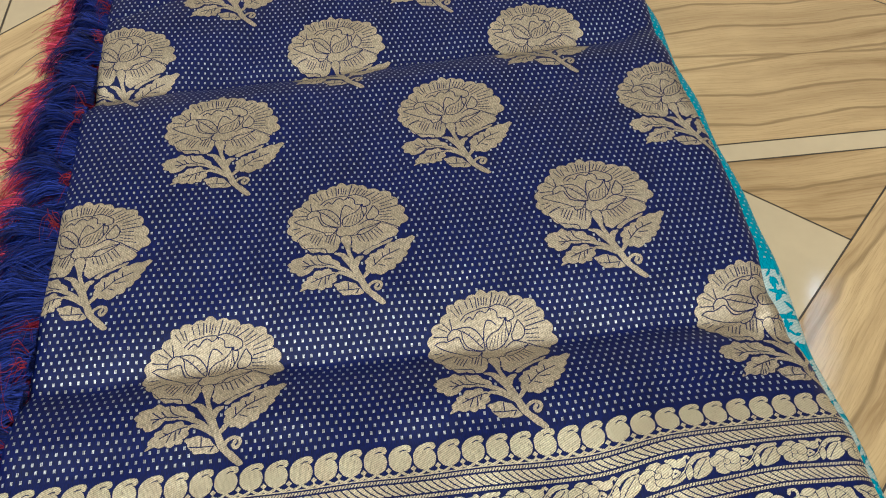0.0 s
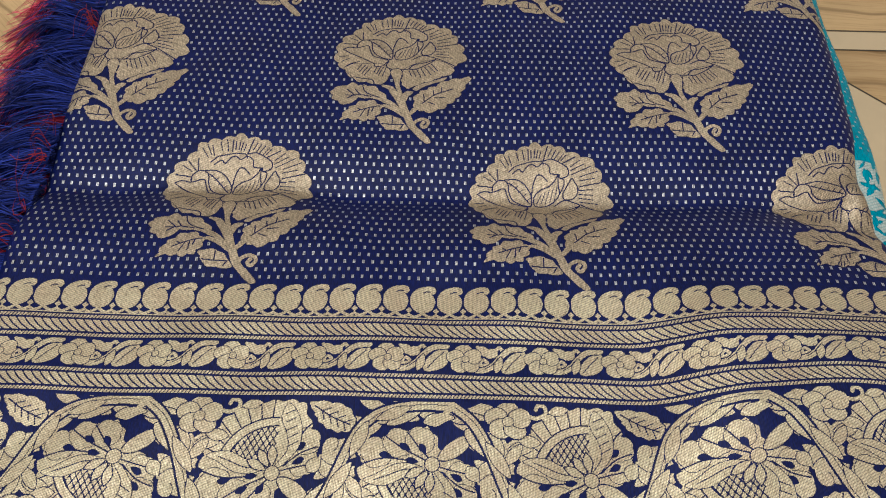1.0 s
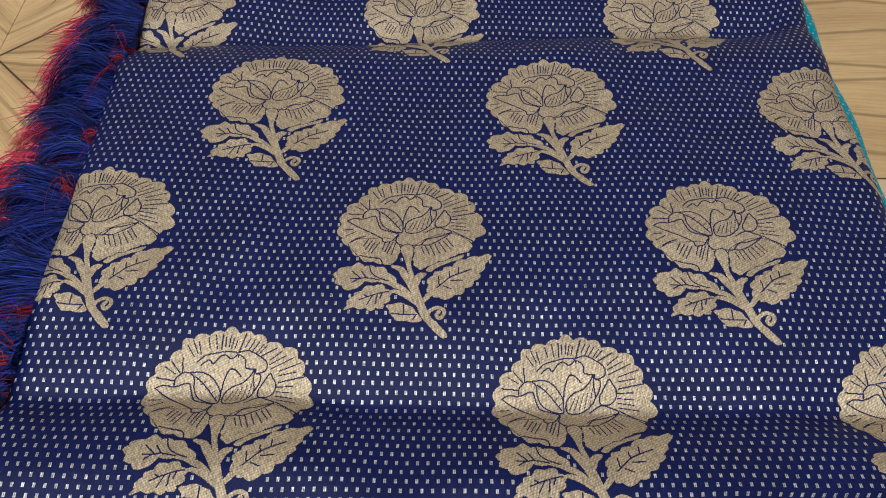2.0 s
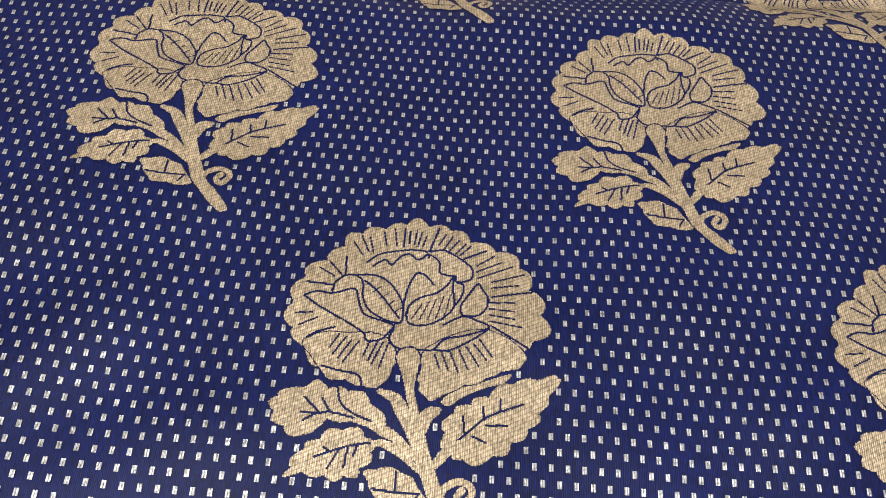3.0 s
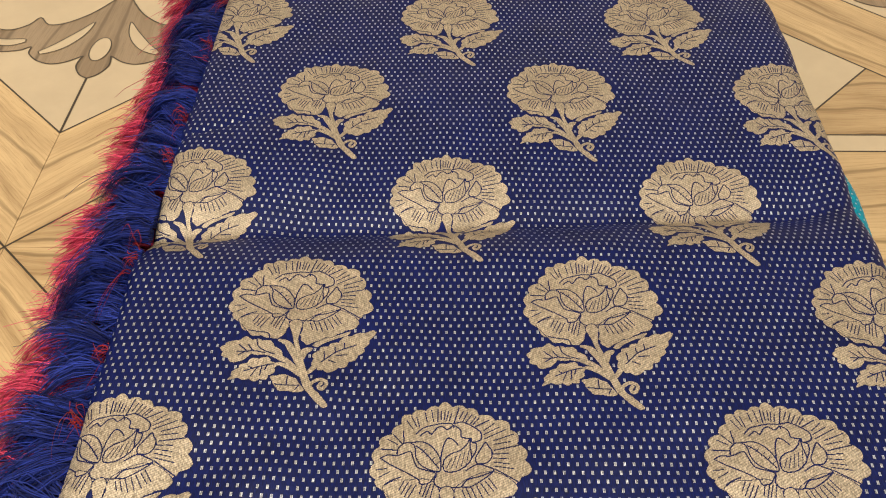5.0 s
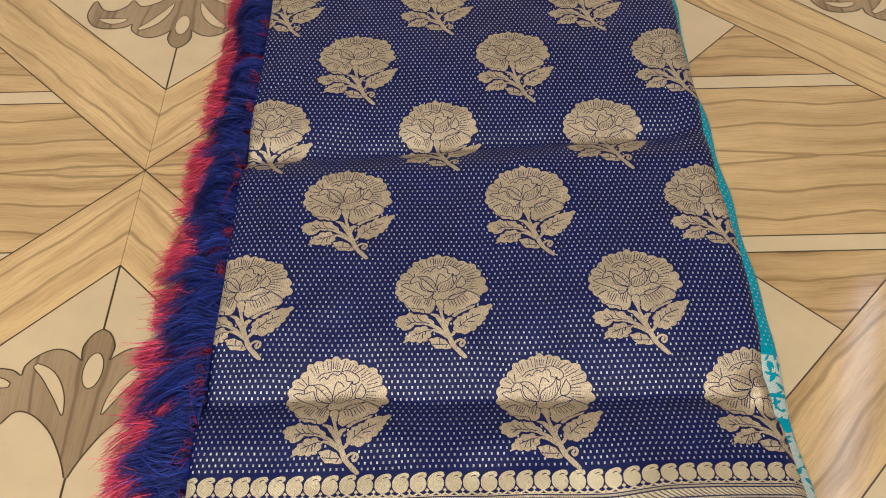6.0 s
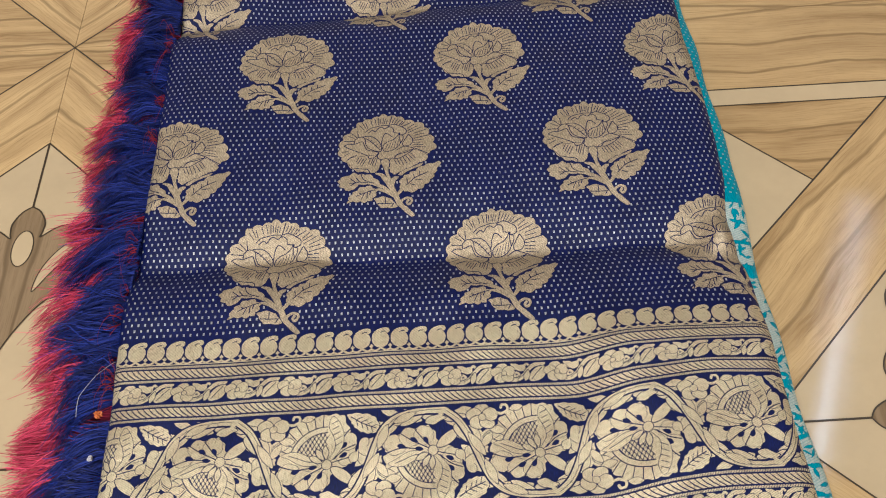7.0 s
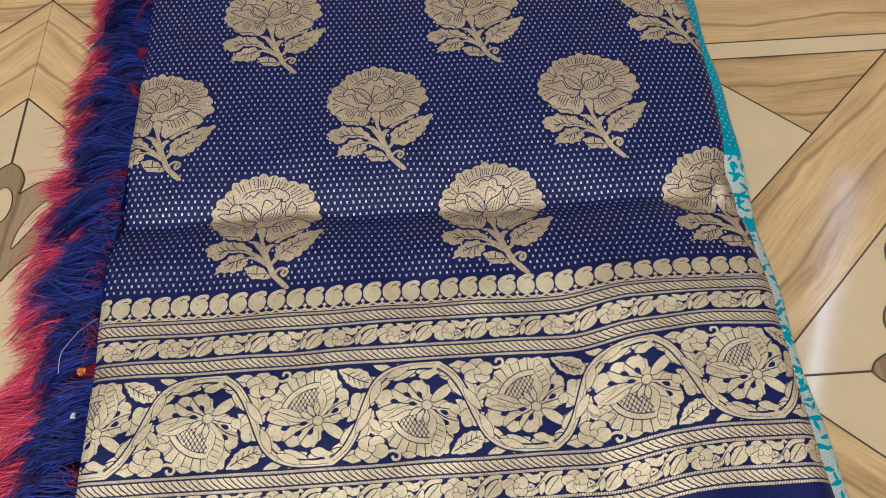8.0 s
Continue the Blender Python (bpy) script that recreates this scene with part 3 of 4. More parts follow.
    # petal edges of the rose
    for line in (
            [(-47, 61), (-42.5, 58), (-38.5, 56), (-33.5, 53.5), (-29.5, 51), (-28.5, 49), (-25, 49.5), (-22.5, 52.5), (-21.5, 54.5)],
            [(-47, 61), (-44, 62.5), (-39, 62.5), (-33.5, 64.5), (-32, 61), (-30, 57), (-25, 55.5), (-21.5, 54.5)],
            [(-33.5, 69), (-31.5, 67), (-31, 62.5), (-29, 58.5), (-24.5, 56), (-20, 55.5), (-19.5, 60), (-21, 64), (-24.5, 68), (-28.5, 69.5), (-33.5, 69)],
            [(-31, 67.5), (-27, 64.5), (-23, 60), (-20.5, 57)],
            [(-18.5, 58), (-18, 61), (-15, 64), (-10.5, 66), (-7.5, 69), (-6, 72), (-6, 67.5), (-5.5, 62), (-8.5, 58), (-13, 55.5), (-17.5, 55.5), (-18.5, 58)],
            [(-19.5, 60.5), (-19, 65.5), (-17, 71), (-14.5, 71.5), (-11.5, 68.5)],
            [(-29, 72.5), (-26, 75), (-24, 73.5), (-21.5, 76.5), (-19, 77.5), (-16.5, 76), (-13.5, 78), (-10.5, 76), (-10, 72.5), (-6.5, 72)],
            [(-33.5, 69), (-36.5, 68.5), (-39, 66), (-39.5, 63)],
            [(-31, 73.5), (-28, 76.5), (-23.5, 78), (-19, 79), (-14.5, 79), (-13.5, 77)],
            [(-13.5, 79), (-9, 80), (-4, 77.5), (-1, 75), (-1, 71.5), (-5, 70), (-5.5, 72)],
            [(-21.5, 53.5), (-22.5, 50), (-20, 47.5), (-14, 47.5), (-10.5, 48), (-7.5, 51.5), (-2, 53), (4.5, 56), (1, 58), (-3, 59), (-8, 56)],
            [(-10.5, 48), (-6.5, 48), (-0.5, 51.5), (4.5, 55.5)],
            [(-2.5, 64.5), (-1, 67), (1, 70), (2.5, 68), (4, 65.5), (3.5, 62), (1, 59.5), (-3, 59.5), (-3.5, 62.5), (-2.5, 64.5)],
            [(-5, 70), (-3, 69), (-3.5, 65.5), (-5.5, 62)],
            [(-44.5, 48.5), (-41.5, 50.5), (-37.5, 52)],
            [(-39.5, 40.5), (-35, 39.5), (-29.5, 38.5), (-28.5, 35.5)]):
        w.line(mm(smooth(line, 5)), ln)
    # pleats
    strokes(w, [(-11, 87.5), (-13.5, 79), (3, 81.5), (-4, 77.5), (16.5, 68.5), (5, 66), (5, 56.5), (15.5, 50), (-37, 75), (-36.5, 68.5), (-47, 65.5), (-39.5, 65)], ln)
    for pleats in (
            [(-36, 50), (-38, 46), (-34, 49.5), (-37, 44), (-32.5, 48.5), (-35.5, 43), (-30.5, 48.5), (-34, 42), (-27.5, 49), (-29, 44), (-25.5, 49), (-27.5, 43), (-24, 49), (-26.5, 42), (-22.5, 49), (-24.5, 41)],
            [(-10, 46.5), (-8.5, 42.5), (-8, 47), (-6, 42), (-6, 48), (-3.5, 42), (-3.5, 48.5), (-1, 43), (-1.5, 49.5), (2, 44), (0.5, 50.5), (4, 46), (2, 52), (5.5, 47)],
            [(-48.5, 55.5), (-44, 56), (-47, 52), (-42.5, 54.5), (-44, 70.5), (-39.5, 68), (-41.5, 73), (-37.5, 68.5), (-35.5, 80.5), (-32.5, 76), (-33.5, 83), (-31, 77.5), (-31, 82.5), (-29.5, 77), (-27, 84.5), (-26, 80), (-24, 86), (-23, 80), (-21, 86.5), (-21, 80)],
            [(-19.5, 85.5), (-19.5, 81), (-17.5, 86), (-18, 81), (-16, 85.5), (-17, 80.5), (-14.5, 84.5), (-15.5, 80.5), (-9, 85.5), (-11, 81.5), (-7, 85), (-9.5, 80), (-5, 84), (-8, 79.5), (-3, 83), (-6, 79), (-1.5, 82.5), (-4.5, 79)],
            [(0.5, 76), (5.5, 80), (0.5, 74), (7.5, 78), (1, 72), (11, 77), (5, 71), (14.5, 74.5), (5, 69), (12.5, 70.5), (4.5, 64), (11.5, 64.5), (4.5, 62), (11.5, 61.5), (4.5, 60), (11.5, 59), (4.5, 58), (13.5, 56.5)]):
        strokes(w, pleats, ln * 0.82)
    for k in range(5):
        w.line(mm([(-17 + k * 2.2, 57 + 0.2 * k), (-14.5 + k * 2.0, 62 + k)]), ln * 0.6)
        w.line(mm([(-30.5 + k * 2.2, 66 - 1.8 * k), (-28.5 + k * 2.2, 68 - 1.9 * k)]), ln * 0.6)
    # stem over all, with bracts and a curl
    w.fill(mm(smooth([(-20, 44.5), (-19, 47), (-16, 48), (-14, 46), (-14, 42.5), (-14.5, 39), (-14.5, 35), (-13, 30), (-11.5, 25.5), (-10, 21), (-8.5, 17), (-6.5, 12), (-4.5, 8), (-1.5, 5), (3, -0.5), (2, -2), (0.5, -2), (-3, 1), (-6.5, 5), (-9, 8), (-10.5, 11.5), (-12, 15.5), (-13.5, 18.5), (-14.5, 22), (-15, 26.5), (-15.5, 30), (-16.5, 33.5), (-17.5, 37.5), (-18.5, 40.5)], 5, True)), True, 0.9 * MM)
    for line, wd in (([(-14, 22), (-15.5, 26.5), (-17.5, 30), (-19.5, 33), (-23.5, 34.5)], 3.6), ([(-13, 18), (-17, 21.5), (-21, 25)], 2.6), ([(-11.5, 14.5), (-16, 18.5), (-21, 21), (-24, 21)], 2.2), ([(-11.5, 25), (-11, 29), (-8, 31)], 3.4), ([(-8.5, 16), (-6, 19.5), (-2.5, 23)], 2.6)):
        w.line(mm(smooth(line, 5)), wd * MM, True, True)
    w.line(mm(smooth([(-6.5, 8.5), (-5.5, 11), (-2.5, 13), (0.5, 12.5), (1.5, 10.5), (0, 8), (-1.5, 8), (-2, 9.5), (-1, 11)], 5)), 1.8 * MM, True)
    return w


def paisley():
    """A round paisley with a hooked tip, on a chain of small arches."""
    w = Weave(-0.0062, -0.0004, 0.0124, 0.0178, 0.0003)
    w.fill(mm(smooth([(-4.8, 5.8), (-5.7, 8.8), (-5.2, 12.4), (-2.6, 15.4), (1.4, 16.9), (4.8, 16.6), (5.7, 14.6), (4.6, 13.0), (3.2, 13.4), (4.8, 11.6), (5.4, 8.6), (4.2, 5.2), (1.4, 3.4), (-2.0, 3.4)], 5, True)))
    w.line(mm(smooth([(0.2, 13.6), (1.8, 14.4), (3.0, 14.2)], 4)), 0.55 * MM)
    w.fill(mm(petal(3.0, 2.4), 5.9, 2.8, 90))
    w.fill(mm(petal(3.0, 2.4), -6.0, 2.8, 90))
    for side in (-1, 1):
        w.line(mm(smooth([(6.2 * side, 2.4), (4.2 * side, 1.2), (2.0 * side, 1.6), (0, 3.2)], 5)), 1.3 * MM, True)
    w.line(mm([(-6.3, 0.5), (6.3, 0.5)]), 0.8 * MM, True)
    return w


def rope():
    """A flat lane of slanting strokes between two twisted edges."""
    w = Weave(0, 0, 0.0360, 0.0110, 0.0003)
    w.fill(mm([(-1, 0.2), (37, 0.2), (37, 10.8), (-1, 10.8)]))
    for y in (2.2, 8.8):
        w.line(mm([(-1, y), (37, y)]), 0.75 * MM)
    for k in range(-2, 12):
        x = k * 3.6
        w.line(mm([(x, 8.6), (x + 3.2, 5.2), (x + 7.2, 2.4)]), 0.62 * MM)
    for k in range(-1, 26):
        for y in (0.3, 8.9):
            w.line(mm([(k * 1.5, y), (k * 1.5 + 1.1, y + 1.7)]), 0.36 * MM)
    return w


VINE_PITCH = 33.05


def vine():
    """One repeat of the narrow vine: a five-petalled flower, a forked stem, a plump leaf and a trumpet."""
    w = Weave(0, 0, VINE_PITCH * MM, 0.0125, 0.0003)
    ln = 0.55 * MM
    sweep = smooth([(5.4, 0.9), (9.6, 1.9), (13.0, 4.6), (16.0, 8.2), (19.6, 11.0), (25.4, 11.9)], 6)
    for o in (-VINE_PITCH, 0, VINE_PITCH):
        # trumpet with its curl, and a small curl under it
        w.fill(mm(jagged([(4.8, 12.3), (6.2, 9.4), (8.6, 7.4), (11.8, 7.0), (14.2, 9.2), (13.4, 11.4), (10.4, 11.4), (8.0, 12.3)], 0.4, 6), o), True, 0.7 * MM)
        w.line(mm(smooth([(11.6, 7.8), (14.8, 8.4), (16.2, 10.4), (15.0, 12.0), (13.8, 11.2)], 4), o), 1.5 * MM, True)
        w.line(mm(smooth([(11.0, 3.2), (8.6, 6.0), (6.8, 5.2), (7.2, 3.4), (8.6, 3.8)], 5), o), 1.5 * MM, True)
        # plump leaf behind the sweeping stem
        w.fill(mm(smooth([(25.2, 10.6), (26.6, 7.0), (24.6, 2.4), (19.4, 0.2), (15.8, 0.8), (16.8, 5.0), (19.4, 8.2), (22.4, 10.0)], 5, True), o), True, 0.7 * MM)
        w.line(mm(sweep, o), 3.5 * MM, False)
        w.line(mm(sweep, o), 2.5 * MM, True)
        w.fill(mm(petal(8.0, 3.4, 0.5, 0.8), 13.2 + o, 0.2, 72), True, 0.7 * MM)
        w.line(mm(smooth([(17.4, 1.6), (20.4, 5.2), (24.2, 9.2)], 5), o), ln * 0.8)
        w.line(mm(smooth([(8.6, 2.0), (11.6, 4.0), (15.4, 8.0)], 4), o), ln * 0.7)
        for k in range(5):
            a = radians(95 + 72 * k)
            w.fill(mm(lobed(4.0 * math.cos(a), 6.2 + 3.5 * math.sin(a), 3.6, 3.2, 3, 0.14), o), True, 0.65 * MM)
        w.fill(mm(lobed(0.4, 6.1, 1.5, 1.4, 4, 0), o), True, 0.6 * MM)
    return w


PERIOD = 125.4


def creeper():
    """The wide band: a waving stem with a great bloom in every bend; each half period mirrors the one before."""
    w = Weave(0, 0, PERIOD * MM, 0.0570, 0.0003)
    ln = 0.60 * MM
    hx, hy = -8.4, 31.0

    def spun(pts):
        return [(x + (PERIOD / 2 if half else 0) + o, 57 - y if half else y) for x, y in pts]

    def put(pts, rim=1.0):
        w.fill(mm(spun(pts)), True, rim * MM)

    def cut(pts, wd=ln):
        w.line(mm(spun(pts)), wd)

    def bar(pts, wd, taper=True):
        w.line(mm(spun(pts)), wd * MM, True, taper)

    def un(pts):
        return [(x / MM, y / MM) for x, y in pts]

    def ray(a, r, x=hx, y=hy):
        return (x + r * math.cos(radians(a)), y + r * math.sin(radians(a)))

    turns = [(o, half) for o in (-PERIOD, 0, PERIOD) for half in (False, True)]
    main = smooth([(-0.5, 55.2), (7, 49), (12.4, 40.5), (16.8, 30.5), (20.3, 21.5), (24.6, 12.6), (31.5, 6), (40.3, 2.8), (50, 1.6), (61.2, 1.8)], 7)
    # leaflets on either side of the stem, half hidden by what is woven over them
    for i in range(4, len(main) - 3, 7):
        (ax, ay), (bx, by) = main[i], main[i + 1]
        a = math.degrees(math.atan2(by - ay, bx - ax))
        for lean in (34, -146):
            for o, half in turns:
                put(un(mm(petal(13, 4.6, 0.55, 0.75), ax, ay, a + lean)), 1.1)
    for o, half in turns:
        # the bloom's scalloped disc
        put(jagged([(-37, 28), (-36, 21.5), (-34, 16.5), (-31.5, 11.5), (-27.5, 7), (-22, 4), (-16, 2), (-9.5, 1.2), (-3, 1.2), (1.5, 2.6), (4, 9), (6.5, 13.5), (8.2, 18.5), (7.4, 24), (6, 29), (1, 33), (-5, 36),
                    (-7, 41.5), (-10.5, 45.4), (-15, 44.8), (-21.5, 42.8), (-26, 42), (-30, 39.2), (-35, 38.8), (-37.4, 34), (-35.5, 31)], 1.9, 23, 1.0), 2.2)
        # netted fan and its pleated rim
        for r in (19.5, 23.0):
            cut([ray(a, r) for a in range(196, 276, 5)])
        for a in range(198, 274, 11):
            cut([ray(a, 23), ray(a + 2, 31)], ln * 0.9)
        for k in range(-9, 10):
            for lean in (1, -1):
                p = []
                for q in np.linspace(-20, 20, 41):
                    x, y = k * 2.5 + q * 0.62 * lean, q
                    if 200 < math.degrees(math.atan2(y, x)) % 360 < 272 and 8.5 < math.hypot(x, y) < 19.5:
                        p.append((hx + x, hy + y))
                if len(p) > 1:
                    cut(p, ln * 0.8)
        # rounded petals round the heart, their seams and eyes
        for px, py, size in ((-30.5, 35.2, 6.0), (-22.0, 39.4, 5.8), (-13.4, 40.4, 5.6), (3.0, 26.0, 5.8), (4.0, 17.6, 5.4)):
            put(lobed(px, py, size, size, 5, 0.16), 0.55)
        for line in ([(-36, 30.5), (-27, 33), (-15, 32)], [(-27, 41.6), (-20, 37), (-11, 32.6)], [(-18.5, 43.8), (-14, 38), (-9.6, 33.2)], [(7, 27), (0, 28.5), (-5.6, 30)], [(8.4, 20), (2, 22.5), (-4.4, 28)], [(5, 10.5), (2.4, 13.5), (-0.4, 18)]):
            cut(smooth(line, 5))
        for px, py in ((-29.5, 34.6), (-21.5, 39), (-13.6, 39.4), (3.4, 18), (3.6, 24.6), (-19, 32.6)):
            a = math.degrees(math.atan2(hy - py, hx - px))
            q = un(mm(petal(5.4, 2.9, 0.4), px, py, a))
            w.fill(mm(spun(q)), False)
        # two sweeping petals and a trumpet
        put(smooth([(-10.6, 29), (-16.5, 31), (-23.3, 30.5), (-30.2, 26.6), (-35, 24), (-27, 22.4), (-18.4, 26), (-10.7, 28)], 5, True), ln / MM)
        cut(smooth([(-12, 28.6), (-19, 28.8), (-26, 26.2), (-31, 24.4)], 4), ln * 0.7)
        put(smooth([(-7.6, 28), (-3.4, 21.6), (-4.1, 15), (-7.1, 8), (-5, 2), (-0.9, 6), (1.5, 13), (0.8, 20), (-3.1, 25.8), (-6.4, 28.8)], 5, True), ln / MM)
        for k in range(5):
            cut([(-3.6 - 0.5 * k, 20 - 3.4 * k), (0.4 - 0.6 * k, 17.6 - 3.2 * k)], ln * 0.7)
        put(smooth([(-6, 33.6), (-3, 38.5), (3.6, 42.6), (6.2, 40), (4.8, 37), (0.8, 34), (-3.5, 32.6)], 5, True), 0.9)
        for a in (207, 236, 264):
            q = un(mm(petal(9.5, 3.9), *ray(a, 2.4), a))
            put(q, 0)
            cut(q + [q[0]], ln * 0.8)
        put(lobed(hx, hy, 2.8, 2.8, 4, 0), 0.8)
    for o, half in turns:
        # leaves inside the bend
        put(smooth([(-27, 46.6), (-24.2, 51), (-19.8, 53.2), (-13.3, 53.6), (-15.9, 50.4), (-21.8, 47.2)], 5, True))
        put(smooth([(-12.2, 48), (-9.4, 51.4), (-3.3, 52), (0.1, 50.2), (-3.5, 48.6), (-7.1, 46.6)], 5, True))
        put(smooth([(4.4, 44.5), (7.6, 45.2), (11.5, 39.5), (13.7, 34), (10.4, 35.6), (6.3, 39.5)], 5, True))
        bar(smooth([(-36.5, 36), (-35, 41), (-33, 46), (-28.6, 51), (-22.4, 54.4)], 5), 2.4)
        # serrated leaf
        put(jagged([(3.6, 1.4), (5.2, 5), (7, 8.6), (11.2, 12.4), (17.2, 14.2), (22.6, 12.6), (23, 8.4), (19.6, 3), (11.8, 0.8)], 1.1, 12))
        cut(smooth([(6, 3), (13, 7.4), (20.6, 10.6)], 4))
        for k in range(4):
            x, y = 9 + 3 * k, 5 + 1.6 * k
            cut([(x, y), (x + 1, y + 3.6)], ln * 0.8)
            cut([(x, y), (x + 3.8, y - 1.4)], ln * 0.8)
        # sprout, its stalk and the branch with a flower, trumpet and curl in the corner
        for px, py, turn, size in ((10, 24, 60, 9.5), (10, 24, 5, 8.5), (10, 24, 125, 7.5), (10.4, 23, -50, 8.5)):
            put(un(mm(petal(size, 5.4, 0.6, 0.7), px, py, turn)), 0.7)
        bar(smooth([(20, 22), (15, 22.6), (10, 23.6)], 4), 1.9)
        bar(smooth([(18.5, 28), (19.6, 35), (23, 39.5), (28.5, 42.5)], 5), 2.6)
        for px, py, turn, size, wd in ((19.5, 34, 115, 11, 5.0), (21.6, 37, 12, 11, 5.0), (26, 41.5, -5, 9, 4.6), (20.5, 31, 52, 11, 4.4)):
            put(un(mm(petal(size, wd, 0.5, 0.75), px, py, turn)), 0.7)
        put(smooth([(5.2, 53.6), (8.4, 55.4), (11.5, 56.6), (16.2, 54.8), (14.6, 51), (10.7, 52)], 5, True), 0.9)
        for k in range(5):
            a = radians(90 + 72 * k)
            put(lobed(22 + 5.1 * math.cos(a), 49.4 + 4.2 * math.sin(a), 4.5, 4.0, 3, 0.12), 0.85)
        put(lobed(22, 49, 2.2, 2.0, 5, 0.05), 0.6)
        bar(smooth([(31, 51.4), (34, 51), (37.4, 53), (37.2, 55.8), (34.6, 56.4), (33.6, 54.6)], 5), 1.6, False)
        put(un(mm(petal(8.5, 4, 0.5, 0.8), 38.6, 53.6, 12)), 0.6)
    for o, half in turns:
        cut(main, 5.6 * MM)
    for o, half in turns:
        bar(main, 3.7, False)
        cut([(x + 0.9, y - 0.4) for x, y in main], ln * 0.5)
        bar(smooth([(-0.5, 54.6), (-3.0, 52.6), (-3.6, 50.6)], 4), 2.4)
        put(un(mm(petal(17, 5.0, 0.5, 0.8), 13.0, 40, -56)), 0.7)
        put(un(mm(petal(16, 5.0, 0.5, 0.8), 28, 9, 113)), 0.7)
        put(un(mm(petal(15, 4.6, 0.5, 0.8), 45, 2.4, 157)), 0.7)
    return w


# ---- flowers in staggered rows
FLOWER = peony()
FX, FY = FLOWER.runs()
solid = FLOWER.body.copy()
for _ in range(4):
    grown = solid.copy()
    grown[1:] |= solid[:-1]
    grown[:-1] |= solid[1:]
    grown[:, 1:] |= solid[:, :-1]
    grown[:, :-1] |= solid[:, 1:]
    solid = grown
sprigs = []
for k in range(6):
    ty = 0.1867 + 0.0888 * k
    for j in range(-1, 3):
        tx = (-0.0855 if k % 2 == 0 else -0.1600) + 0.1513 * j
        if strips("flower_sprig", FX + tx, FY + ty, GOLD, saree, "gold zari peony sprig woven into the navy silk"):
            sprigs.append((tx, ty))

# ---- border bands, from the paisley row down to the hem
def repeat(name, weave, y, pitch, phase, mat, label, single=False):
    xs, ys = weave.runs()
    offsets = [phase + pitch * k for k in range(-40, 41) if -0.206 - pitch < phase + pitch * k < 0.23]
    if single:
        strips(name, np.concatenate([xs + o for o in offsets]), np.concatenate([ys + y] * len(offsets)), mat, saree, label)
    else:
        for o in offsets:
            strips(name, xs + o, ys + y, mat, saree, label)


repeat("paisley", paisley(), 0.1676, 0.01194, -0.0422, BORDER_GOLD, "gold zari paisley of the border row")
VINE, ROPE = vine(), rope()
for y in (0.1562, 0.1305, 0.0603, 0.0365):
    repeat("rope_band", ROPE, y, 0.0360, 0.0, BORDER_GOLD, "gold zari rope-pattern band", True)
for y in (0.1426, 0.0476):
    repeat("vine_sprig", VINE, y, VINE_PITCH * MM, 0.0122, BORDER_GOLD, "gold zari running vine with small flowers")
repeat("creeper_bloom", creeper(), 0.0722, PERIOD * MM, 0.0080, BORDER_GOLD, "gold zari creeper with large blooms")

# ---- the dotted ground
gx, gy = np.meshgrid(np.arange(-0.2085, 0.225, 0.00425), 0.1885 + np.arange(0, 0.534, 0.00405))
gx = gx + (np.arange(gx.shape[0]) % 2)[:, None] * 0.002125
gx, gy = gx.ravel(), gy.ravel()
free = np.ones(len(gx), bool)
for tx, ty in sprigs:
    i = ((gx - tx - FLOWER.x0) / FLOWER.res).astype(int)
    j = ((gy - ty - FLOWER.y0) / FLOWER.res).astype(int)
    ok = (i >= 0) & (i < FLOWER.nx) & (j >= 0) & (j < FLOWER.ny)
    free[ok] &= ~solid[j[ok], i[ok]]
gx, gy = gx[free], gy[free]


def specks(gx, gy, w, h):
    xs, ys = [], []
    for a, b in ((-w / 2, -w * 0.04), (w * 0.04, w / 2)):
        xs.append(np.stack([gx + a, gx + b, gx + b, gx + a], 1))
        ys.append(np.stack([gy - h / 2, gy - h / 2, gy + h / 2, gy + h / 2], 1))
    return np.concatenate(xs), np.concatenate(ys)


tagged(strips("woven_dots", *specks(gx, gy, 0.00114, 0.00185), SILVER, saree, "silver zari dots woven all over the ground"), kind="stuff")


# ---- teal edge: dots above, silver brocade below
def on_teal(xs, ys):
    u = np.clip(xs, 0, 1)
    return teal_x(u, ys), ys, teal_z(u, ys)


tu, ty2 = np.meshgrid(np.arange(0.25, 0.72, 0.085), 0.284 + np.arange(0, 0.50, 0.00405))
tu = (tu + (np.arange(tu.shape[0]) % 2)[:, None] * 0.042).ravel()
ty2 = ty2.ravel()
tagged(strips("teal_dots", *specks(tu, ty2, 0.024, 0.0014), SILVER, saree, "silver dots on the turquoise edge", 0.0004, on_teal), kind="stuff")
SW = Weave(0, -0.06, 0.05, 0.335, 0.0005)
SW.fill([(0, -0.06), (0.05, -0.06), (0.05, 0.275), (0, 0.275)])
rng = random.Random(5)
for k in range(240):
    y = -0.058 + k * 0.00139
    x = 0.02 + 0.03 * rng.random()
    a = rng.uniform(-40, 220)
    q = [(px / MM, py / MM) for px, py in mm(petal(rng.uniform(6, 12), rng.uniform(1.5, 3.4)), x / MM, y / MM, a)]
    SW.fill(mm(q), False)
for y0, y1 in ((0.214, 0.224), (0.240, 0.243), (0.134, 0.137), (0.064, 0.066)):
    SW.fill([(0, y0), (0.05, y0 + 0.002), (0.05, y1 + 0.002), (0, y1)], False)
bx, by = SW.runs(6)
strips("silver_brocade", bx / 0.05 * 0.86, by, PALE, saree, "silver brocade on the turquoise edge", 0.0004, on_teal)


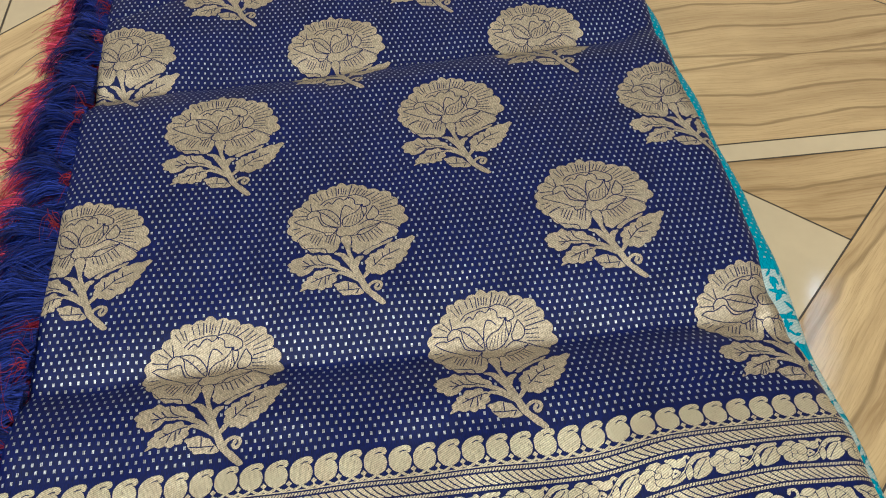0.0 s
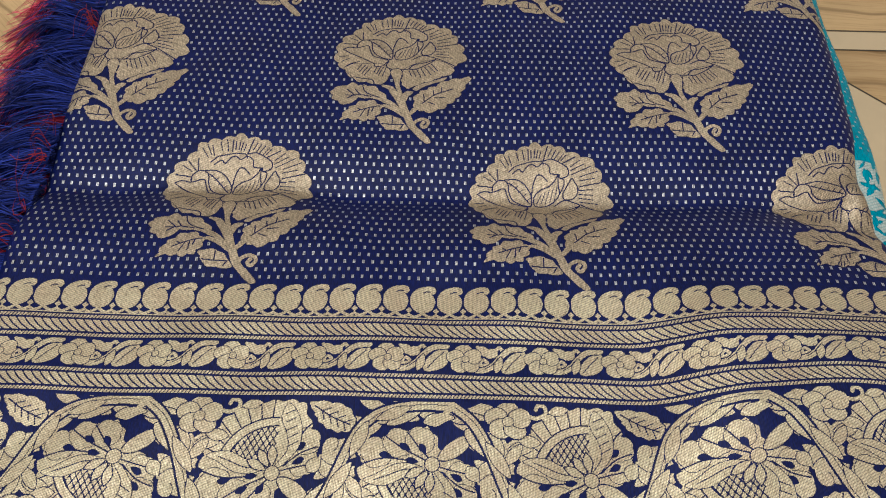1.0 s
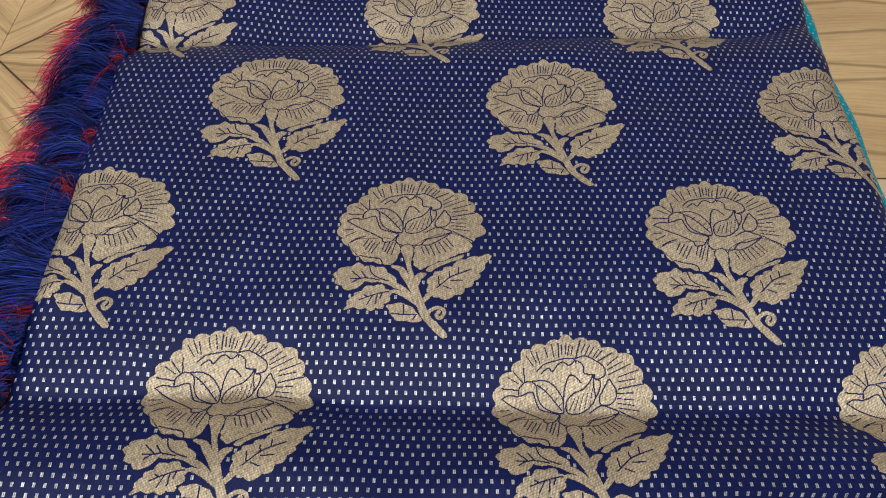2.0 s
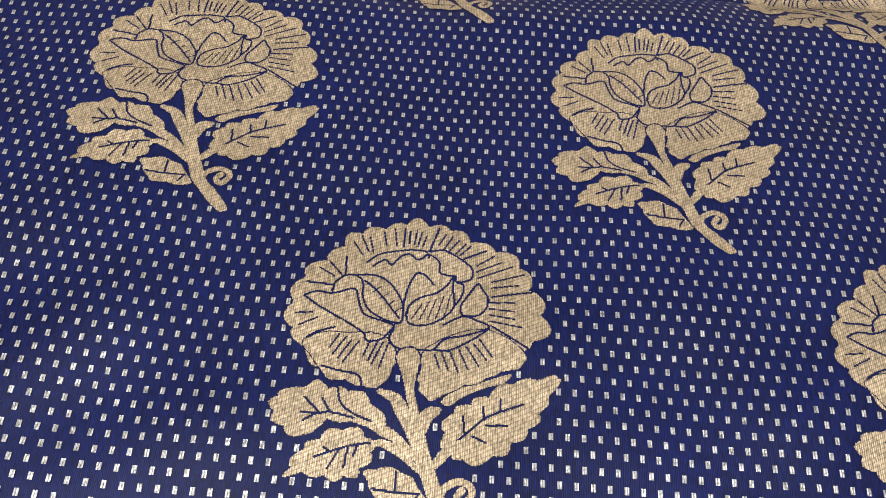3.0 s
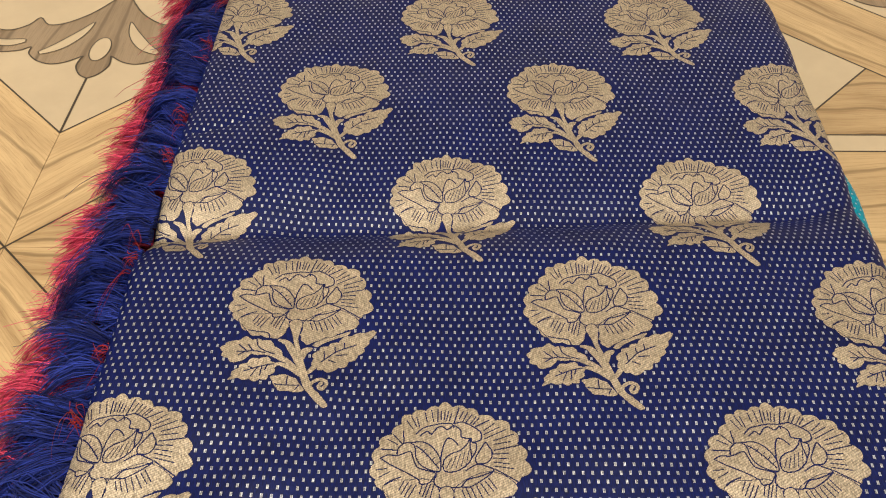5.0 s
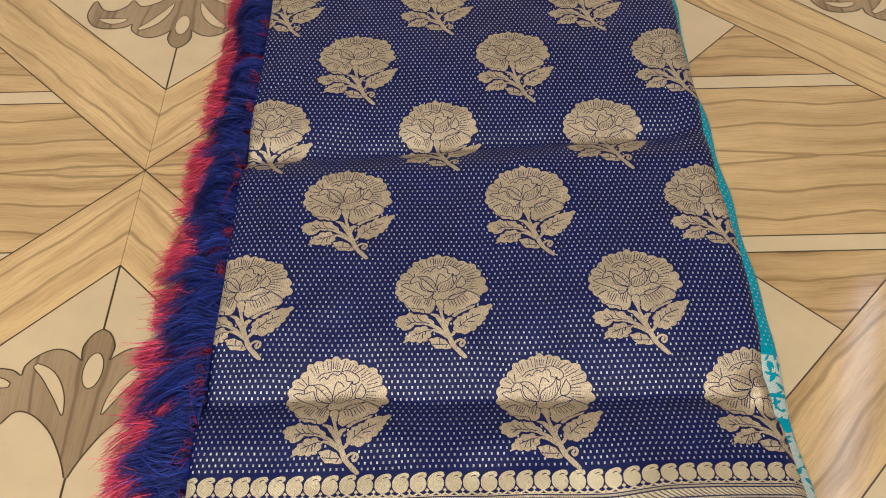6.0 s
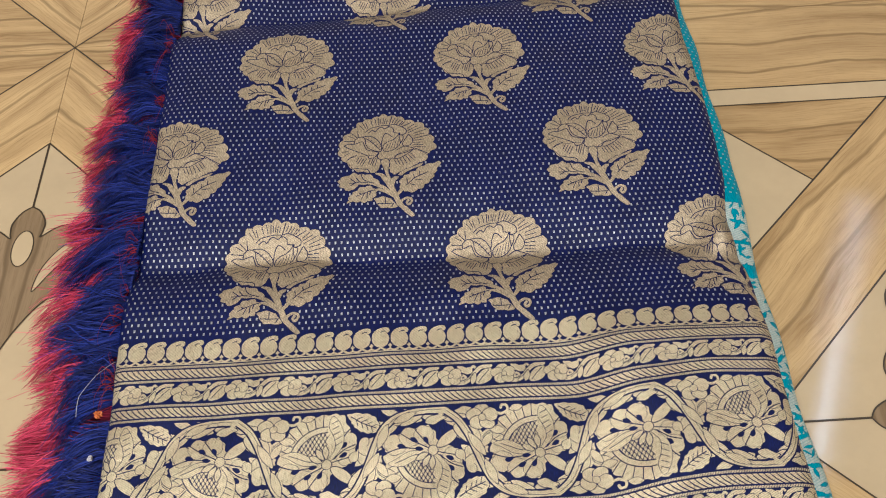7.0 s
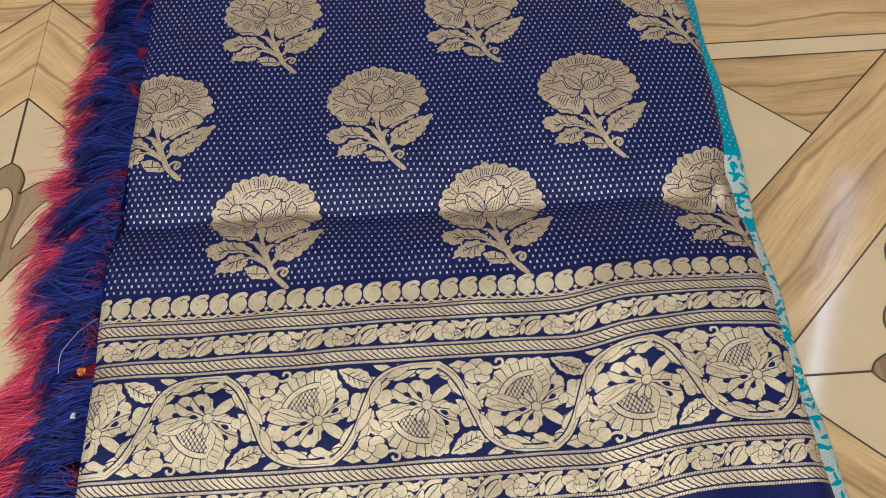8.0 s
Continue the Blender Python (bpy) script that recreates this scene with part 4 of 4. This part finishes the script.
# ---- tassels along the cut end
def tassel(name, y0, count, roots, mids, ends, radius, mat, label, seed, sway=1.0):
    """A fringe bunch: several locks of fine silk strands, each strand a thin three-sided thread."""
    r = random.Random(seed)
    verts, faces = [], []
    lean = r.uniform(-0.026, 0.010) * sway
    fan = 1 + r.uniform(-0.24, 0.12) * sway
    puff = r.uniform(-0.007, 0.007)
    locks = []
    for _ in range(8):
        locks.append((r.gauss(0, 0.0085) * (0.6 + sway / 2), r.gauss(0, 0.0065), r.uniform(0.72, 1.12), r.gauss(0, 0.0062), r.gauss(0, 0.0050), r.uniform(0, 6.3)))
    for _ in range(count):
        side, rise, reach, off, bow, phase = r.choice(locks)
        loose = r.random()
        wild = 2.2 if loose < 0.08 else (1.6 if loose < 0.25 else 0.8)
        s = r.gauss(0, 0.0017) + off
        x0 = float(edge_left(y0))
        a = Vector((x0 + roots[0], y0 + s * 0.8, roots[1] + r.uniform(-0.004, 0.004)))
        b = Vector((x0 - mids[0] + r.gauss(0, 0.0024), y0 + s * 1.6 + lean * 0.35 + bow + r.gauss(0, 0.0016) * wild, mids[1] + puff + rise + r.gauss(0, 0.0017) * wild))
        c = Vector((x0 - ends[0] * fan * reach + r.gauss(0, 0.0030) * wild, y0 + s * 1.5 + lean + side * 1.5 + r.gauss(0, 0.0030) * wild, max(0.0012, ends[1] + rise * 0.5 + r.gauss(0, 0.0032) * wild)))
        n0 = len(verts)
        seg = 7
        bend = r.gauss(0, 0.0016) * wild
        for k in range(seg + 1):
            t = k / seg
            p = a * (1 - t) ** 2 + b * 2 * t * (1 - t) + c * t * t
            p.y += bend * math.sin(5.5 * t) + 0.0011 * t * math.sin(7 * t + phase)
            p.z += abs(bend) * 0.7 * math.sin(3.1 * t) + 0.0009 * t * math.sin(9 * t + phase)
            p.z = max(p.z, 0.0008)
            w = radius * (1 - 0.5 * t ** 3)
            for q in range(3):
                th = q * 2.0944 + 0.5
                verts.append((p.x, p.y + w * math.cos(th), p.z + w * math.sin(th)))
            if k:
                for q in range(3):
                    i, j = n0 + (k - 1) * 3 + q, n0 + (k - 1) * 3 + (q + 1) % 3
                    faces.append((i, j, j + 3, i + 3))
    return mesh_object(name, verts, faces, mat, saree, label)


for k in range(40):
    y = -0.05 + 0.0205 * k + 0.004 * math.sin(k * 2.7)
    near = 1 - float(step((y - 0.2) / 0.45))
    tassel("pink_tassel", y + 0.006, 360, (0.002, 0.012), (0.034, 0.022), (0.052 + 0.013 * near, 0.007), 0.00030, PINK_THREAD, "pink silk tassel on the cut end", 100 + k, 0.4)
    tassel("navy_tassel", y, 220, (0.001, 0.029), (0.021, 0.043), (0.034 + 0.012 * near, 0.018), 0.00030, NAVY_THREAD, "navy silk tassel on the cut end", 300 + k)
for k in range(13):
    y = -0.04 + 0.063 * k + 0.014 * math.sin(k * 2.3)
    tassel("red_thread_end", y, 16, (0.0, 0.033), (0.003, 0.040), (0.0068, 0.035), 0.0003, RED_KNOT, "short red thread ends", 700 + k, 0.3)


# loose pale thread end and a tuft of lint at the fringe
def loose_thread(name, pts, radius, mat, label):
    c = smooth([(q[0], q[1]) for q in pts], 8)
    zs = np.interp(np.linspace(0, 1, len(c)), np.linspace(0, 1, len(pts)), [q[2] for q in pts])
    verts, faces = [], []
    for k, ((x, y), z) in enumerate(zip(c, zs)):
        for q in range(4):
            verts.append((x + radius * math.cos(q * 1.5708), y, z + radius * math.sin(q * 1.5708)))
        if k:
            for q in range(4):
                i, j = (k - 1) * 4 + q, (k - 1) * 4 + (q + 1) % 4
                faces.append((i, j, j + 4, i + 4))
    return mesh_object(name, verts, faces, mat, saree, label)


LINT = plain("pale_lint", (0.45, 0.43, 0.47), 0.8)
ORANGE = plain("orange_thread", (0.55, 0.14, 0.03), 0.6)
loose_thread("loose_thread", [(-0.1985, 0.172, 0.039), (-0.2055, 0.160, 0.047), (-0.2125, 0.146, 0.049), (-0.2135, 0.134, 0.046)], 0.00020, LINT, "pale loose thread end")
for x, y, size, mat, label in ((-0.2030, 0.110, 0.0020, LINT, "pale tuft of lint"), (-0.2030, 0.137, 0.0030, ORANGE, "orange thread end"), (-0.2035, 0.060, 0.0026, ORANGE, "orange thread end")):
    bm = bmesh.new()
    bmesh.ops.create_icosphere(bm, subdivisions=3, radius=size)
    for v in bm.verts:
        v.co = v.co * (0.7 + 0.6 * noise.noise(v.co * 800)) + Vector((x, y, 0.040))
    part("thread_tuft", bm, mat, saree, label)
